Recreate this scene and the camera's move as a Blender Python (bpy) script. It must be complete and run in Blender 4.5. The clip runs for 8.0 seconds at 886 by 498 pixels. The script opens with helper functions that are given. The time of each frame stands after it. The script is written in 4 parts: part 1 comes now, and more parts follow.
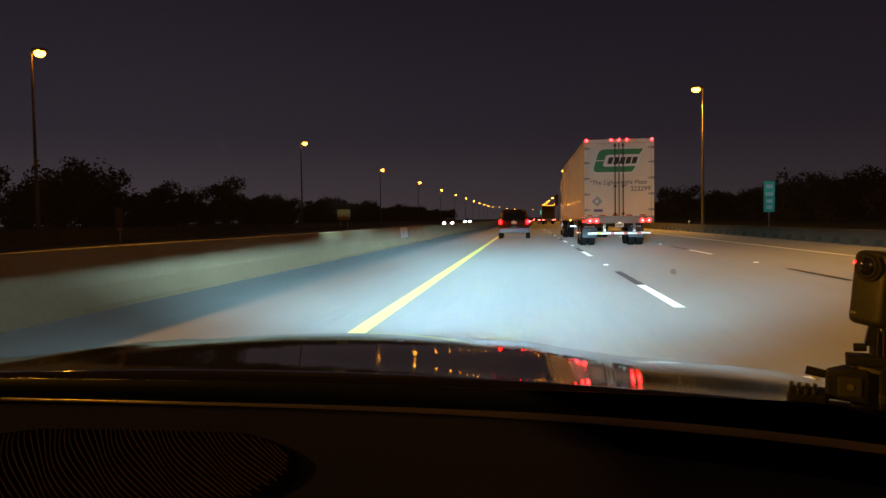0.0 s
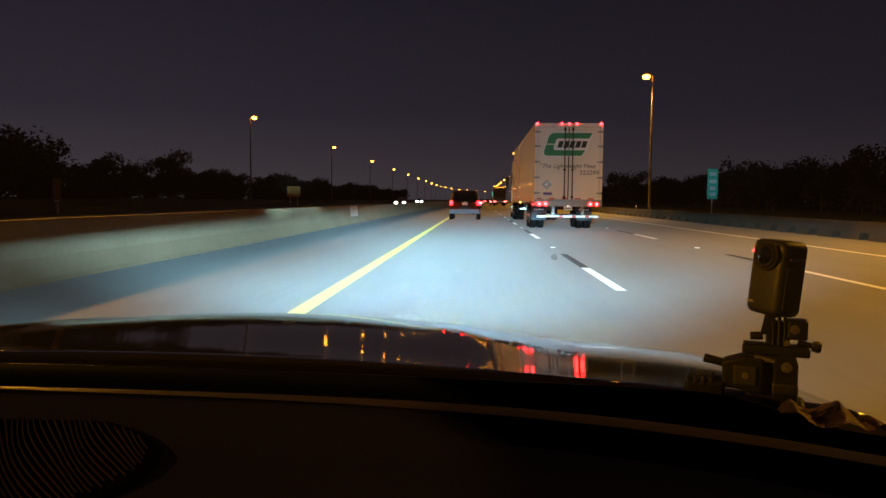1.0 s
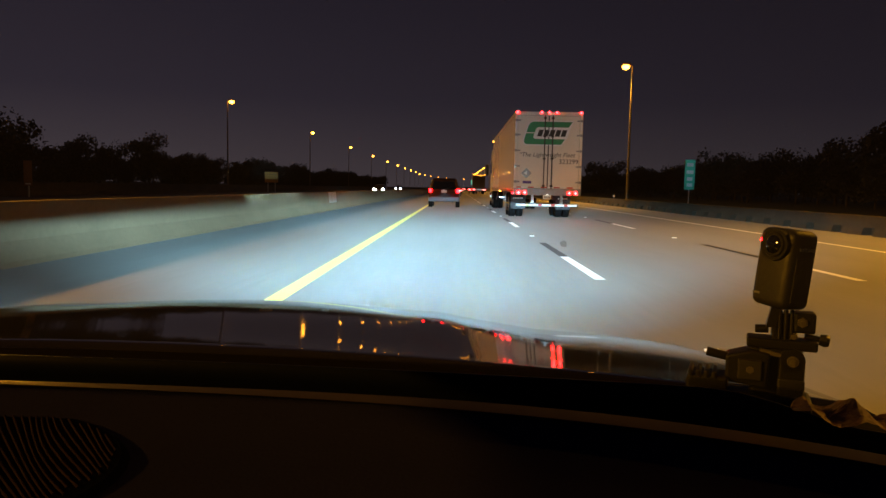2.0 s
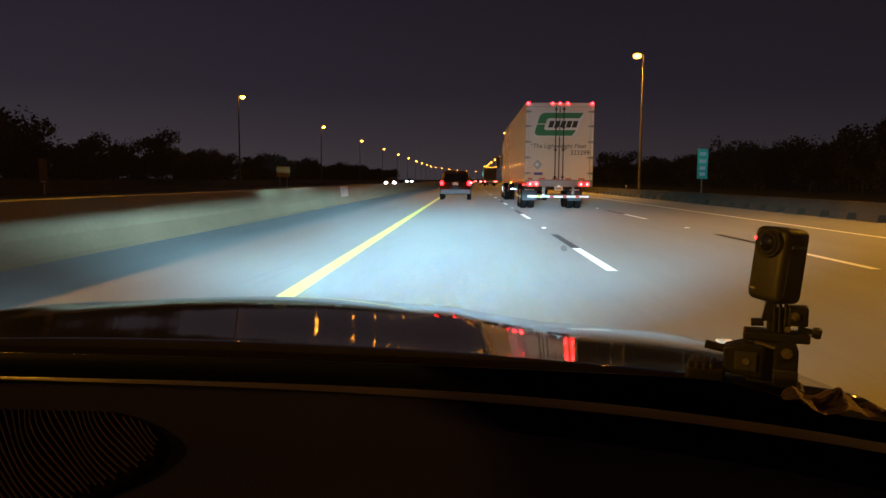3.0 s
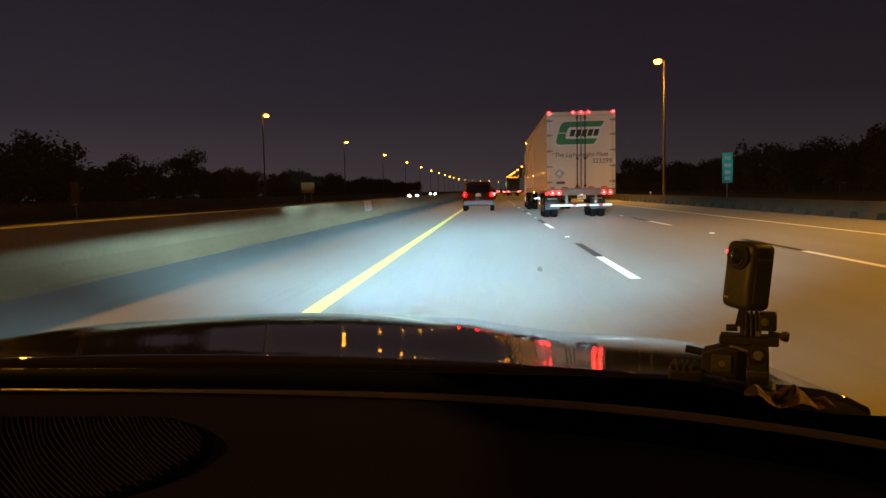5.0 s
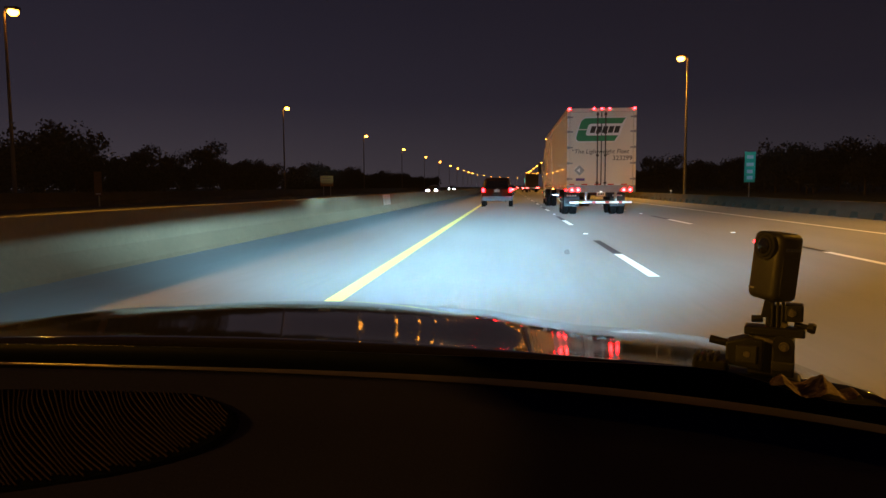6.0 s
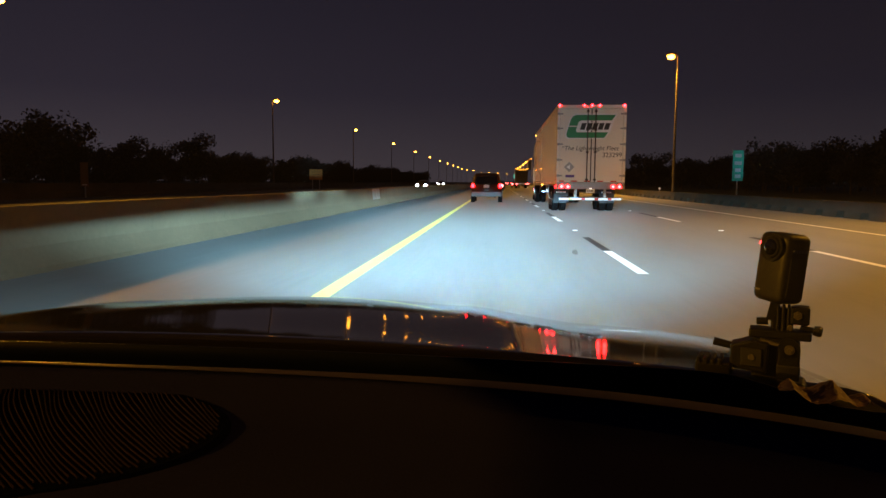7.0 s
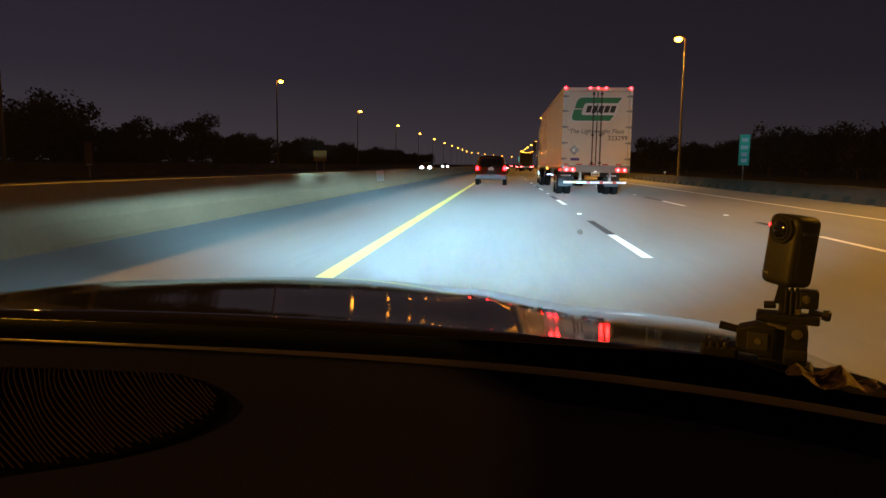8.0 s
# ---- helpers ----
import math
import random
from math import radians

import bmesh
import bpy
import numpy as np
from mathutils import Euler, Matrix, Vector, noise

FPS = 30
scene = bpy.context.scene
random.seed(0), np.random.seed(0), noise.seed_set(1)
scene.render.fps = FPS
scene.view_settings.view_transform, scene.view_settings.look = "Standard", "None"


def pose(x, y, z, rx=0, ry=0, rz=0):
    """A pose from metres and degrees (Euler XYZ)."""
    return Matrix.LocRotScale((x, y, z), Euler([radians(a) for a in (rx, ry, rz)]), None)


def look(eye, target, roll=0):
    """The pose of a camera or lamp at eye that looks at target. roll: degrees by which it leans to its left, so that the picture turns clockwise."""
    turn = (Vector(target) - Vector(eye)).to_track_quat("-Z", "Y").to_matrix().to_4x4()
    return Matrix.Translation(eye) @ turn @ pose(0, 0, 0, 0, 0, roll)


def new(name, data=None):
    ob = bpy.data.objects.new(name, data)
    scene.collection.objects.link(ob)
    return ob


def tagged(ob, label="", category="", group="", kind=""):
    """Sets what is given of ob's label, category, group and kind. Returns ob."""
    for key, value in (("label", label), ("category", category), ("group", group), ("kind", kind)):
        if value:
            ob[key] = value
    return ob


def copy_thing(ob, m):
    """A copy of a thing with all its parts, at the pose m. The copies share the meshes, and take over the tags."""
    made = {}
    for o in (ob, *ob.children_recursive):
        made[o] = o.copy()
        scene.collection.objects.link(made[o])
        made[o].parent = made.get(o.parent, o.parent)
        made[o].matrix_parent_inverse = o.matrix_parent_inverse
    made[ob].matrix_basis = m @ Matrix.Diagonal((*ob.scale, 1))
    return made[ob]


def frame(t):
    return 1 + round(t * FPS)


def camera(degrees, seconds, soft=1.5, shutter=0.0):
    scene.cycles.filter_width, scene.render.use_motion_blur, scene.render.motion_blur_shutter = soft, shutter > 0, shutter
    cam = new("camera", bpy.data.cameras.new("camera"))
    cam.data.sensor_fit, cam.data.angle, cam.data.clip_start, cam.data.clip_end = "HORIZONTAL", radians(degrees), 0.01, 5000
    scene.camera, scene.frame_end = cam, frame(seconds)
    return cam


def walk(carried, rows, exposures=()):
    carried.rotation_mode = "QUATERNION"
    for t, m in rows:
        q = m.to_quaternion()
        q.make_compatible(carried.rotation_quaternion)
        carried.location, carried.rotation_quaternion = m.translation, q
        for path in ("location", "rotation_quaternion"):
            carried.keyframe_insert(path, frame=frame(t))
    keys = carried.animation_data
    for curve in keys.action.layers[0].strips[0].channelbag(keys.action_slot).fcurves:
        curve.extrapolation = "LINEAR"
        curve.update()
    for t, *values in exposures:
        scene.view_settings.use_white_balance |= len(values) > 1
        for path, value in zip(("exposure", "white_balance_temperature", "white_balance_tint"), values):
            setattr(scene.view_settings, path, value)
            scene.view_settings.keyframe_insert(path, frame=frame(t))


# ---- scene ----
cam = camera(65.0, 8.0, soft=1.5)
walk(cam, [
    (0.0, pose(-0.064, -0.002, 1.164, 87.60, 0.87, 6.75)),
    (0.5, pose(0.017, 0.027, 1.164, 86.86, 0.17, 5.00)),
    (1.0, pose(-0.003, 0.039, 1.163, 85.94, -0.46, 2.81)),
    (1.5, pose(-0.031, 0.079, 1.155, 85.49, -0.92, 1.38)),
    (1.7, pose(-0.028, 0.096, 1.154, 85.24, -1.10, 1.00)),
    (2.8, pose(-0.010, 0.039, 1.172, 84.43, -1.09, 1.74)),
    (3.0, pose(-0.019, 0.039, 1.172, 84.31, -0.40, 2.01)),
    (3.5, pose(-0.025, 0.037, 1.153, 84.31, -0.28, 2.56)),
    (4.0, pose(-0.012, 0.005, 1.179, 85.23, -0.32, 3.09)),
    (4.5, pose(0.001, -0.107, 1.207, 85.88, 0.52, 3.63)),
    (4.7, pose(0.011, -0.079, 1.197, 85.67, 0.97, 3.65)),
    (5.8, pose(0.016, -0.052, 1.189, 84.81, 0.75, 5.08)),
    (6.0, pose(0.005, -0.066, 1.180, 84.90, 0.36, 5.44)),
    (6.5, pose(0.013, -0.057, 1.196, 85.08, 0.27, 5.41)),
    (7.0, pose(-0.011, -0.041, 1.181, 84.49, -0.31, 4.57)),
    (7.5, pose(0.013, -0.011, 1.174, 83.94, -0.77, 3.65)),
    (8.0, pose(-0.010, -0.025, 1.176, 83.05, -0.72, 4.93)),
], exposures=((0.0, 0.72, 6650, 10), (0.5, 0.72, 6650, 10), (1.0, 0.72, 6300, 10), (1.5, 0.72, 6550, 10), (3.0, 0.72, 6300, 10), (3.5, 0.72, 6250, 10), (4.0, 0.74, 6800, 10), (4.7, 0.74, 6900, 10), (5.8, 0.72, 6100, 10), (6.5, 0.72, 6050, 10), (7.5, 0.72, 6500, 10), (8.0, 0.72, 6250, 10)))

# ---- night sky, own headlights, exposure ----
world = bpy.data.worlds.new("night_sky")
scene.world = world
world.use_nodes = True
wn, wl = world.node_tree.nodes, world.node_tree.links
wn.clear()
w_co = wn.new("ShaderNodeTexCoord")
w_sep = wn.new("ShaderNodeSeparateXYZ")
w_ramp = wn.new("ShaderNodeValToRGB")
w_bg = wn.new("ShaderNodeBackground")
w_out = wn.new("ShaderNodeOutputWorld")
wl.new(w_co.outputs["Generated"], w_sep.inputs[0])
wl.new(w_sep.outputs["Z"], w_ramp.inputs[0])
wl.new(w_ramp.outputs[0], w_bg.inputs[0])
wl.new(w_bg.outputs[0], w_out.inputs[0])
w_ramp.color_ramp.elements[0].position = 0.0
w_ramp.color_ramp.elements[0].color = (0.0260, 0.0205, 0.0235, 1)
w_ramp.color_ramp.elements[1].position = 0.42
w_ramp.color_ramp.elements[1].color = (0.0030, 0.0026, 0.0060, 1)
w_mid = w_ramp.color_ramp.elements.new(0.12)
w_mid.color = (0.0115, 0.0095, 0.0142, 1)
# sky set brighter towards the left, partly standing in for lamp flare
w_tilt = wn.new("ShaderNodeMapRange")
w_tilt.inputs["From Min"].default_value, w_tilt.inputs["From Max"].default_value = -0.5, 0.5
w_tilt.inputs["To Min"].default_value, w_tilt.inputs["To Max"].default_value = 1.2, 0.72
wl.new(w_sep.outputs["X"], w_tilt.inputs["Value"])
wl.new(w_tilt.outputs[0], w_bg.inputs[1])

SODIUM = (1.0, 0.43, 0.025)
XENON = (0.42, 0.84, 1.06)

# layout of the road, metres; the camera's car drives along +y
LINE_YELLOW, LINE_ONE, LINE_TWO, LINE_EDGE = -1.82, 1.88, 5.54, 8.9
BARRIER_X = -6.08
RAIL_X = 12.2
LAMP_L, LAMP_R = -30.9, 15.2
LAMP_STEP = 53.0
LAMP_L_Y, LAMP_R_Y = 41.0, 62.5
LAMP_H = 12.0
CAR_X = -0.58


def bend(y):
    """How far the road has swung to the right at y."""
    return 3.5e-4 * (y - 550.0) ** 2 if y > 550.0 else 0.0


def spot(name, place, target, watts, degrees, colour, blend=0.5, radius=0.05):
    data = bpy.data.lights.new(name, "SPOT")
    data.energy, data.color, data.spot_size, data.spot_blend, data.shadow_soft_size = watts, colour, radians(degrees), blend, radius
    ob = new(name, data)
    ob.matrix_world = look(place, target)
    return ob


# the low beams of the car that carries the camera; an unseen shutter added ahead of each cuts them off at the horizon
BEAM_Z, BEAM_Y = 0.55, 2.68
for side in (-1, 1):
    at = (CAR_X + side * 0.62, BEAM_Y, BEAM_Z)
    for watts, wide, high, turn in ((200, 50, 24.0, -0.6), (80, 50, 24.0, 0.5), (1600, 40, 14.0, 0.02), (2900, 33, 8.0, -0.17), (2200, 33, 8.0, 0.17), (7000, 20, 5.0, 0.0), (17000, 17, 3.2, 0.0)):
        beam = spot("headlight_beam", at, (at[0] + turn * 20, BEAM_Y + 20.0, BEAM_Z), watts, 2 * wide, XENON, 1.0, 0.0014)
        beam.scale = (1.0, math.tan(radians(high)) / math.tan(radians(wide)), 1.0)
    # weak stray light above the cut-off, then two added spots that brighten signs
    stray = spot("headlight_stray", (at[0], BEAM_Y + 0.15, BEAM_Z + 0.02), (at[0] + 1.0, BEAM_Y + 20.0, BEAM_Z + 1.9), 720, 50, XENON, 1.0, 0.03)
    stray.scale = (1.0, 0.35, 1.0)
    # added narrow beams, standing in for the retroreflection of two signs
    spot("sign_fill", (at[0], BEAM_Y + 0.15, BEAM_Z + 0.02), (13.9, 41.5, 3.1), 2800, 7, XENON, 1.0, 0.03)
    spot("sign_fill", (at[0], BEAM_Y + 0.15, BEAM_Z + 0.02), (-27.9, 105.0, 3.0), 20000, 3.5, XENON, 1.0, 0.03)


# ---- materials ----
def material(name, colour, rough=0.6, metal=0.0, grain=0.0, scale=20.0, patch=0.0, patch_scale=1.0, bump=0.0, coat=0.0, emit=None, power=0.0, spec=0.5, stretch=1.0, coarse=0.0, coat_rough=0.018):
    m = bpy.data.materials.new(name)
    m.use_nodes = True
    n, l = m.node_tree.nodes, m.node_tree.links
    b = n["Principled BSDF"]
    b.inputs["Base Color"].default_value = (*colour, 1)
    b.inputs["Roughness"].default_value = rough
    b.inputs["Diffuse Roughness"].default_value = coarse
    b.inputs["Metallic"].default_value = metal
    b.inputs["Coat Weight"].default_value = coat
    b.inputs["Coat Roughness"].default_value = coat_rough
    b.inputs["Specular IOR Level"].default_value = spec
    if emit:
        b.inputs["Emission Color"].default_value = (*emit, 1)
        b.inputs["Emission Strength"].default_value = power
    if grain or patch or bump:
        co = n.new("ShaderNodeTexCoord")
        fine = n.new("ShaderNodeTexNoise")
        fine.inputs["Scale"].default_value = scale
        fine.inputs["Detail"].default_value = 4
        
        along_y = n.new("ShaderNodeMapping")
        along_y.inputs["Scale"].default_value = (1.0, stretch, 1.0)
        l.new(co.outputs["Object"], along_y.inputs["Vector"])
        wide = n.new("ShaderNodeTexNoise")
        wide.inputs["Scale"].default_value = patch_scale
        wide.inputs["Detail"].default_value = 5
        l.new(along_y.outputs[0], fine.inputs["Vector"])
        l.new(along_y.outputs[0], wide.inputs["Vector"])
        a1 = n.new("ShaderNodeMath")
        a1.operation = "MULTIPLY_ADD"
        a1.inputs[1].default_value = grain * 2
        a1.inputs[2].default_value = 1.0 - grain
        l.new(fine.outputs["Fac"], a1.inputs[0])
        a2 = n.new("ShaderNodeMath")
        a2.operation = "MULTIPLY_ADD"
        a2.inputs[1].default_value = patch * 2
        a2.inputs[2].default_value = 1.0 - patch
        l.new(wide.outputs["Fac"], a2.inputs[0])
        a3 = n.new("ShaderNodeMath")
        a3.operation = "MULTIPLY"
        l.new(a1.outputs[0], a3.inputs[0])
        l.new(a2.outputs[0], a3.inputs[1])
        mix = n.new("ShaderNodeVectorMath")
        mix.operation = "SCALE"
        mix.inputs[0].default_value = colour
        l.new(a3.outputs[0], mix.inputs["Scale"])
        l.new(mix.outputs[0], b.inputs["Base Color"])
        if bump:
            bp = n.new("ShaderNodeBump")
            bp.inputs["Strength"].default_value = bump
            bp.inputs["Distance"].default_value = 0.01
            l.new(fine.outputs["Fac"], bp.inputs["Height"])
            l.new(bp.outputs[0], b.inputs["Normal"])
            if coat:
                l.new(bp.outputs[0], b.inputs["Coat Normal"])
    return m


M_ROAD = material("concrete_road", (0.208, 0.210, 0.206), 0.8, grain=0.09, scale=14, patch=0.20, patch_scale=0.8, bump=0.06, stretch=0.05, coarse=1.0)
M_YELLOW = material("yellow_road_paint", (0.80, 0.72, 0.16), 0.6, grain=0.12, scale=25, patch=0.15, patch_scale=1.5, coarse=1.0)
M_WHITE_LINE = material("white_road_paint", (0.82, 0.82, 0.80), 0.6, grain=0.1, scale=25, patch=0.15, patch_scale=1.5, coarse=1.0)
M_BLACK_LINE = material("black_road_paint", (0.02, 0.02, 0.022), 0.75, grain=0.2, scale=25, coarse=1.0)
M_ASPHALT = material("dark_asphalt", (0.055, 0.053, 0.05), 0.85, grain=0.2, scale=14, patch=0.2, patch_scale=0.8, bump=0.1, stretch=0.05, coarse=1.0)
M_PARAPET = material("dirty_parapet_concrete", (0.085, 0.070, 0.050), 0.9, grain=0.2, scale=9, patch=0.35, patch_scale=0.8, bump=0.25, coarse=1.0)
M_BARRIER = material("barrier_concrete", (0.23, 0.165, 0.100), 0.85, grain=0.15, scale=12, patch=0.3, patch_scale=0.5, bump=0.2, coarse=1.0)
M_GROUND = material("dark_verge_grass", (0.035, 0.045, 0.02), 0.95, grain=0.3, scale=6, patch=0.4, patch_scale=0.2, bump=0.3)
M_GALV = material("galvanised_steel", (0.45, 0.45, 0.44), 0.45, 0.8, grain=0.12, scale=15, patch=0.2, patch_scale=2)
M_POLE = material("lamp_pole_aluminium", (0.16, 0.14, 0.115), 0.6, 0.2, grain=0.1, scale=10)
M_SODIUM = material("sodium_lamp_glow", (1, 0.7, 0.3), 0.5, emit=(1.0, 0.34, 0.020), power=24)
M_LEAF = material("dark_tree_leaves", (0.062, 0.058, 0.052), 0.8, grain=0.3, scale=3, patch=0.3, patch_scale=0.6)
M_BARK = material("tree_bark", (0.09, 0.07, 0.05), 0.9, grain=0.3, scale=8, bump=0.4)
M_PAINT = material("dark_car_paint", (0.009, 0.0075, 0.0065), 0.5, coat=0.9, spec=0.0, grain=0.15, scale=400, coat_rough=0.055)
M_BLACK = material("black_plastic", (0.0075, 0.0075, 0.0088), 0.55, grain=0.2, scale=120, bump=0.1)
M_MOUNT = material("worn_black_mount_plastic", (0.005, 0.005, 0.0055), 0.45, grain=0.25, scale=150, bump=0.1, spec=0.3)
M_DASH = material("soft_dash_plastic", (0.0115, 0.0115, 0.044), 0.8, spec=0.0, grain=0.2, scale=300, patch=0.15, patch_scale=6, bump=0.15)
M_COWL = material("cowl_plastic", (0.008, 0.009, 0.020), 0.5, grain=0.2, scale=90, patch=0.2, patch_scale=9, spec=0.05)
M_FRIT = material("black_windscreen_band", (0.0050, 0.0062, 0.018), 0.4, grain=0.2, scale=150, patch=0.1, patch_scale=10, spec=0.05)
M_GRILLE = material("speaker_cloth_black", (0.0026, 0.0030, 0.0080), 0.9, spec=0.0, grain=0.2, scale=300, bump=0.1)
M_RIB = material("grille_rib_plastic", (0.014, 0.0105, 0.018), 0.7, grain=0.2, scale=200, spec=0.0)
# paler than the dash: the lamp-lit edge is put into this colour
M_LIP = material("dash_edge_highlight", (0.038, 0.029, 0.025), 0.42, spec=0.15, grain=0.2, scale=80, patch=0.3, patch_scale=5)
M_RUBBER = material("tyre_rubber", (0.007, 0.007, 0.0075), 0.85, grain=0.2, scale=40, bump=0.2, spec=0.05)
M_TRAILER = material("trailer_white_paint", (0.84, 0.78, 0.68), 0.4, grain=0.04, scale=2.2, patch=0.10, patch_scale=0.6, coat=1.0, bump=0.015)
M_STEEL = material("dull_steel", (0.35, 0.34, 0.33), 0.4, 0.8, grain=0.15, scale=20, patch=0.2, patch_scale=2)
M_DARK_STEEL = material("grimy_dark_steel", (0.045, 0.035, 0.028), 0.6, 0.2, grain=0.2, scale=20, patch=0.2, patch_scale=2)
M_BOLT = material("dull_bolt_steel", (0.10, 0.09, 0.075), 0.5, 0.5, grain=0.2, scale=200)
M_CHROME = material("polished_aluminium", (0.75, 0.75, 0.77), 0.25, 1.0, grain=0.08, scale=12)
M_RED_LAMP = material("lit_red_lamp", (0.6, 0.02, 0.02), 0.3, emit=(1.0, 0.0010, 0.0016), power=110)
M_RED_CORE = material("lit_red_bulb", (1, 0.4, 0.3), 0.3, emit=(1.0, 0.055, 0.05), power=20)
M_MARKER = material("lit_red_marker", (0.6, 0.02, 0.02), 0.3, emit=(1.0, 0.008, 0.011), power=38)
M_AMBER = material("lit_amber_lamp", (0.8, 0.3, 0.02), 0.3, emit=(1.0, 0.38, 0.04), power=12)
M_HEADLAMP = material("lit_headlamp", (1, 1, 1), 0.3, emit=(0.75, 0.86, 1.0), power=90)
M_GLASS = material("dark_window_glass", (0.006, 0.006, 0.008), 0.06, coat=0.5)
M_RED_TAPE = material("red_reflective_tape", (0.62, 0.05, 0.03), 0.4)
M_WHITE_TAPE = material("white_reflective_tape", (0.85, 0.85, 0.85), 0.4)
M_GREEN = material("green_sheet_sign", (0.10, 0.72, 0.50), 0.45, grain=0.05, scale=10)
M_LOGO = material("green_vinyl", (0.03, 0.25, 0.09), 0.4)
M_INK = material("black_vinyl", (0.015, 0.015, 0.015), 0.5)
M_SUV = material("dark_maroon_car_paint", (0.014, 0.005, 0.006), 0.35, grain=0.1, scale=200, coat=0.15, spec=0.2)
M_GREY = material("grey_bumper_plastic", (0.17, 0.18, 0.20), 0.6, grain=0.1, scale=60, spec=0.15)
M_DULL = material("dull_sign_back", (0.26, 0.15, 0.06), 0.6, grain=0.15, scale=8)
# glow of the small boxes added to brighten the number plates
M_PLATE_FILL = material("plate_fill", (1, 1, 1), 0.4, emit=(1.0, 0.93, 0.8), power=1.2)
M_BOX = material("dirty_grey_box_paint", (0.06, 0.05, 0.045), 0.6, grain=0.1, scale=3, patch=0.2, patch_scale=0.7)
M_BROWN = material("brown_sign_face", (0.55, 0.27, 0.06), 0.5, grain=0.1, scale=10)
M_REFLECTOR = material("white_reflector", (0.95, 0.96, 0.97), 0.3, coarse=1.0)



def smudged_glass(name="smudged_windscreen_glass", low=0.008, high=0.019, tint=(0.8, 0.82, 0.85)):
    """Clear pane with a thin uneven film of road dust that catches the street light."""
    m = bpy.data.materials.new(name)
    m.use_nodes = True
    n, l = m.node_tree.nodes, m.node_tree.links
    n.clear()
    out, clear, film, mix = n.new("ShaderNodeOutputMaterial"), n.new("ShaderNodeBsdfTransparent"), n.new("ShaderNodeBsdfTranslucent"), n.new("ShaderNodeMixShader")
    film.inputs["Color"].default_value = (*tint, 1)
    co, wide = n.new("ShaderNodeTexCoord"), n.new("ShaderNodeTexNoise")
    wide.inputs["Scale"].default_value = 3.0
    wide.inputs["Detail"].default_value = 4
    amount = n.new("ShaderNodeMapRange")
    amount.inputs["From Min"].default_value, amount.inputs["From Max"].default_value = 0.3, 0.7
    amount.inputs["To Min"].default_value, amount.inputs["To Max"].default_value = low, high
    l.new(co.outputs["Object"], wide.inputs["Vector"])
    l.new(wide.outputs["Fac"], amount.inputs["Value"])
    l.new(amount.outputs[0], mix.inputs[0])
    l.new(clear.outputs[0], mix.inputs[1])
    l.new(film.outputs[0], mix.inputs[2])
    l.new(mix.outputs[0], out.inputs[0])
    return m


M_WINDSCREEN = smudged_glass()

# ---- builders ----
def part(name, bm, mat, parent=None, label="", smooth=False):
    mesh = bpy.data.meshes.new(name)
    bmesh.ops.recalc_face_normals(bm, faces=bm.faces)
    bm.to_mesh(mesh)
    bm.free()
    mesh.materials.append(mat)
    if smooth:
        for p in mesh.polygons:
            p.use_smooth = True
    ob = new(name, mesh)
    ob.parent = parent
    if label:
        tagged(ob, label)
    return ob


def thing(name, label, category, group="", kind="", at=None):
    ob = new(name)
    ob.empty_display_size = 0.3
    if at is not None:
        ob.matrix_world = at
    return tagged(ob, label, category, group, kind)


def quad(bm, pts):
    bm.faces.new([bm.verts.new(p) for p in pts])


def box(bm, x0, x1, y0, y1, z0, z1, bevel=0.0):
    made = bmesh.ops.create_cube(bm, size=1.0, matrix=Matrix.LocRotScale(((x0 + x1) / 2, (y0 + y1) / 2, (z0 + z1) / 2), None, (x1 - x0, y1 - y0, z1 - z0)))
    if bevel:
        edges = list({e for v in made["verts"] for e in v.link_edges})
        bmesh.ops.bevel(bm, geom=edges, offset=bevel, segments=2, affect="EDGES", profile=0.5)
    return bm


def rod(bm, a, b, r0, r1=None, n=10):
    a, b = Vector(a), Vector(b)
    m = Matrix.Translation((a + b) / 2) @ (b - a).to_track_quat("Z", "Y").to_matrix().to_4x4()
    bmesh.ops.create_cone(bm, cap_ends=True, segments=n, radius1=r0, radius2=r0 if r1 is None else r1, depth=(b - a).length, matrix=m)
    return bm


def loft(bm, rings, closed=True, caps=True):
    """Skin a row of rings with equal numbers of points."""
    rows = [[bm.verts.new(p) for p in ring] for ring in rings]
    n = len(rows[0])
    for a, b in zip(rows, rows[1:]):
        for i in range(n if closed else n - 1):
            bm.faces.new((a[i], a[(i + 1) % n], b[(i + 1) % n], b[i]))
    if caps and closed:
        bm.faces.new(rows[0][::-1])
        bm.faces.new(rows[-1])
    return bm


def B():
    return bmesh.new()


# ---- ground and road ----
Y_STEPS = [-80, -40, -10, 0, 20, 40, 60, 90, 130, 180, 240, 320, 420, 550, 620, 690, 760, 830, 900, 1000, 1100]


def strip(bm, x0, x1, z0, z1=None, ys=None):
    """A ribbon of road between x0 and x1 that follows the bend."""
    z1 = z0 if z1 is None else z1
    rows = [(bm.verts.new((x0 + bend(y), y, z0)), bm.verts.new((x1 + bend(y), y, z1))) for y in (ys or Y_STEPS)]
    for a, b in zip(rows, rows[1:]):
        bm.faces.new((a[0], a[1], b[1], b[0]))
    return bm


def along(bm, profile, ys=None):
    """Sweep a closed profile of (x, z) along the road."""
    return loft(bm, [[(x + bend(y), y, z) for x, z in profile] for y in (ys or Y_STEPS)])


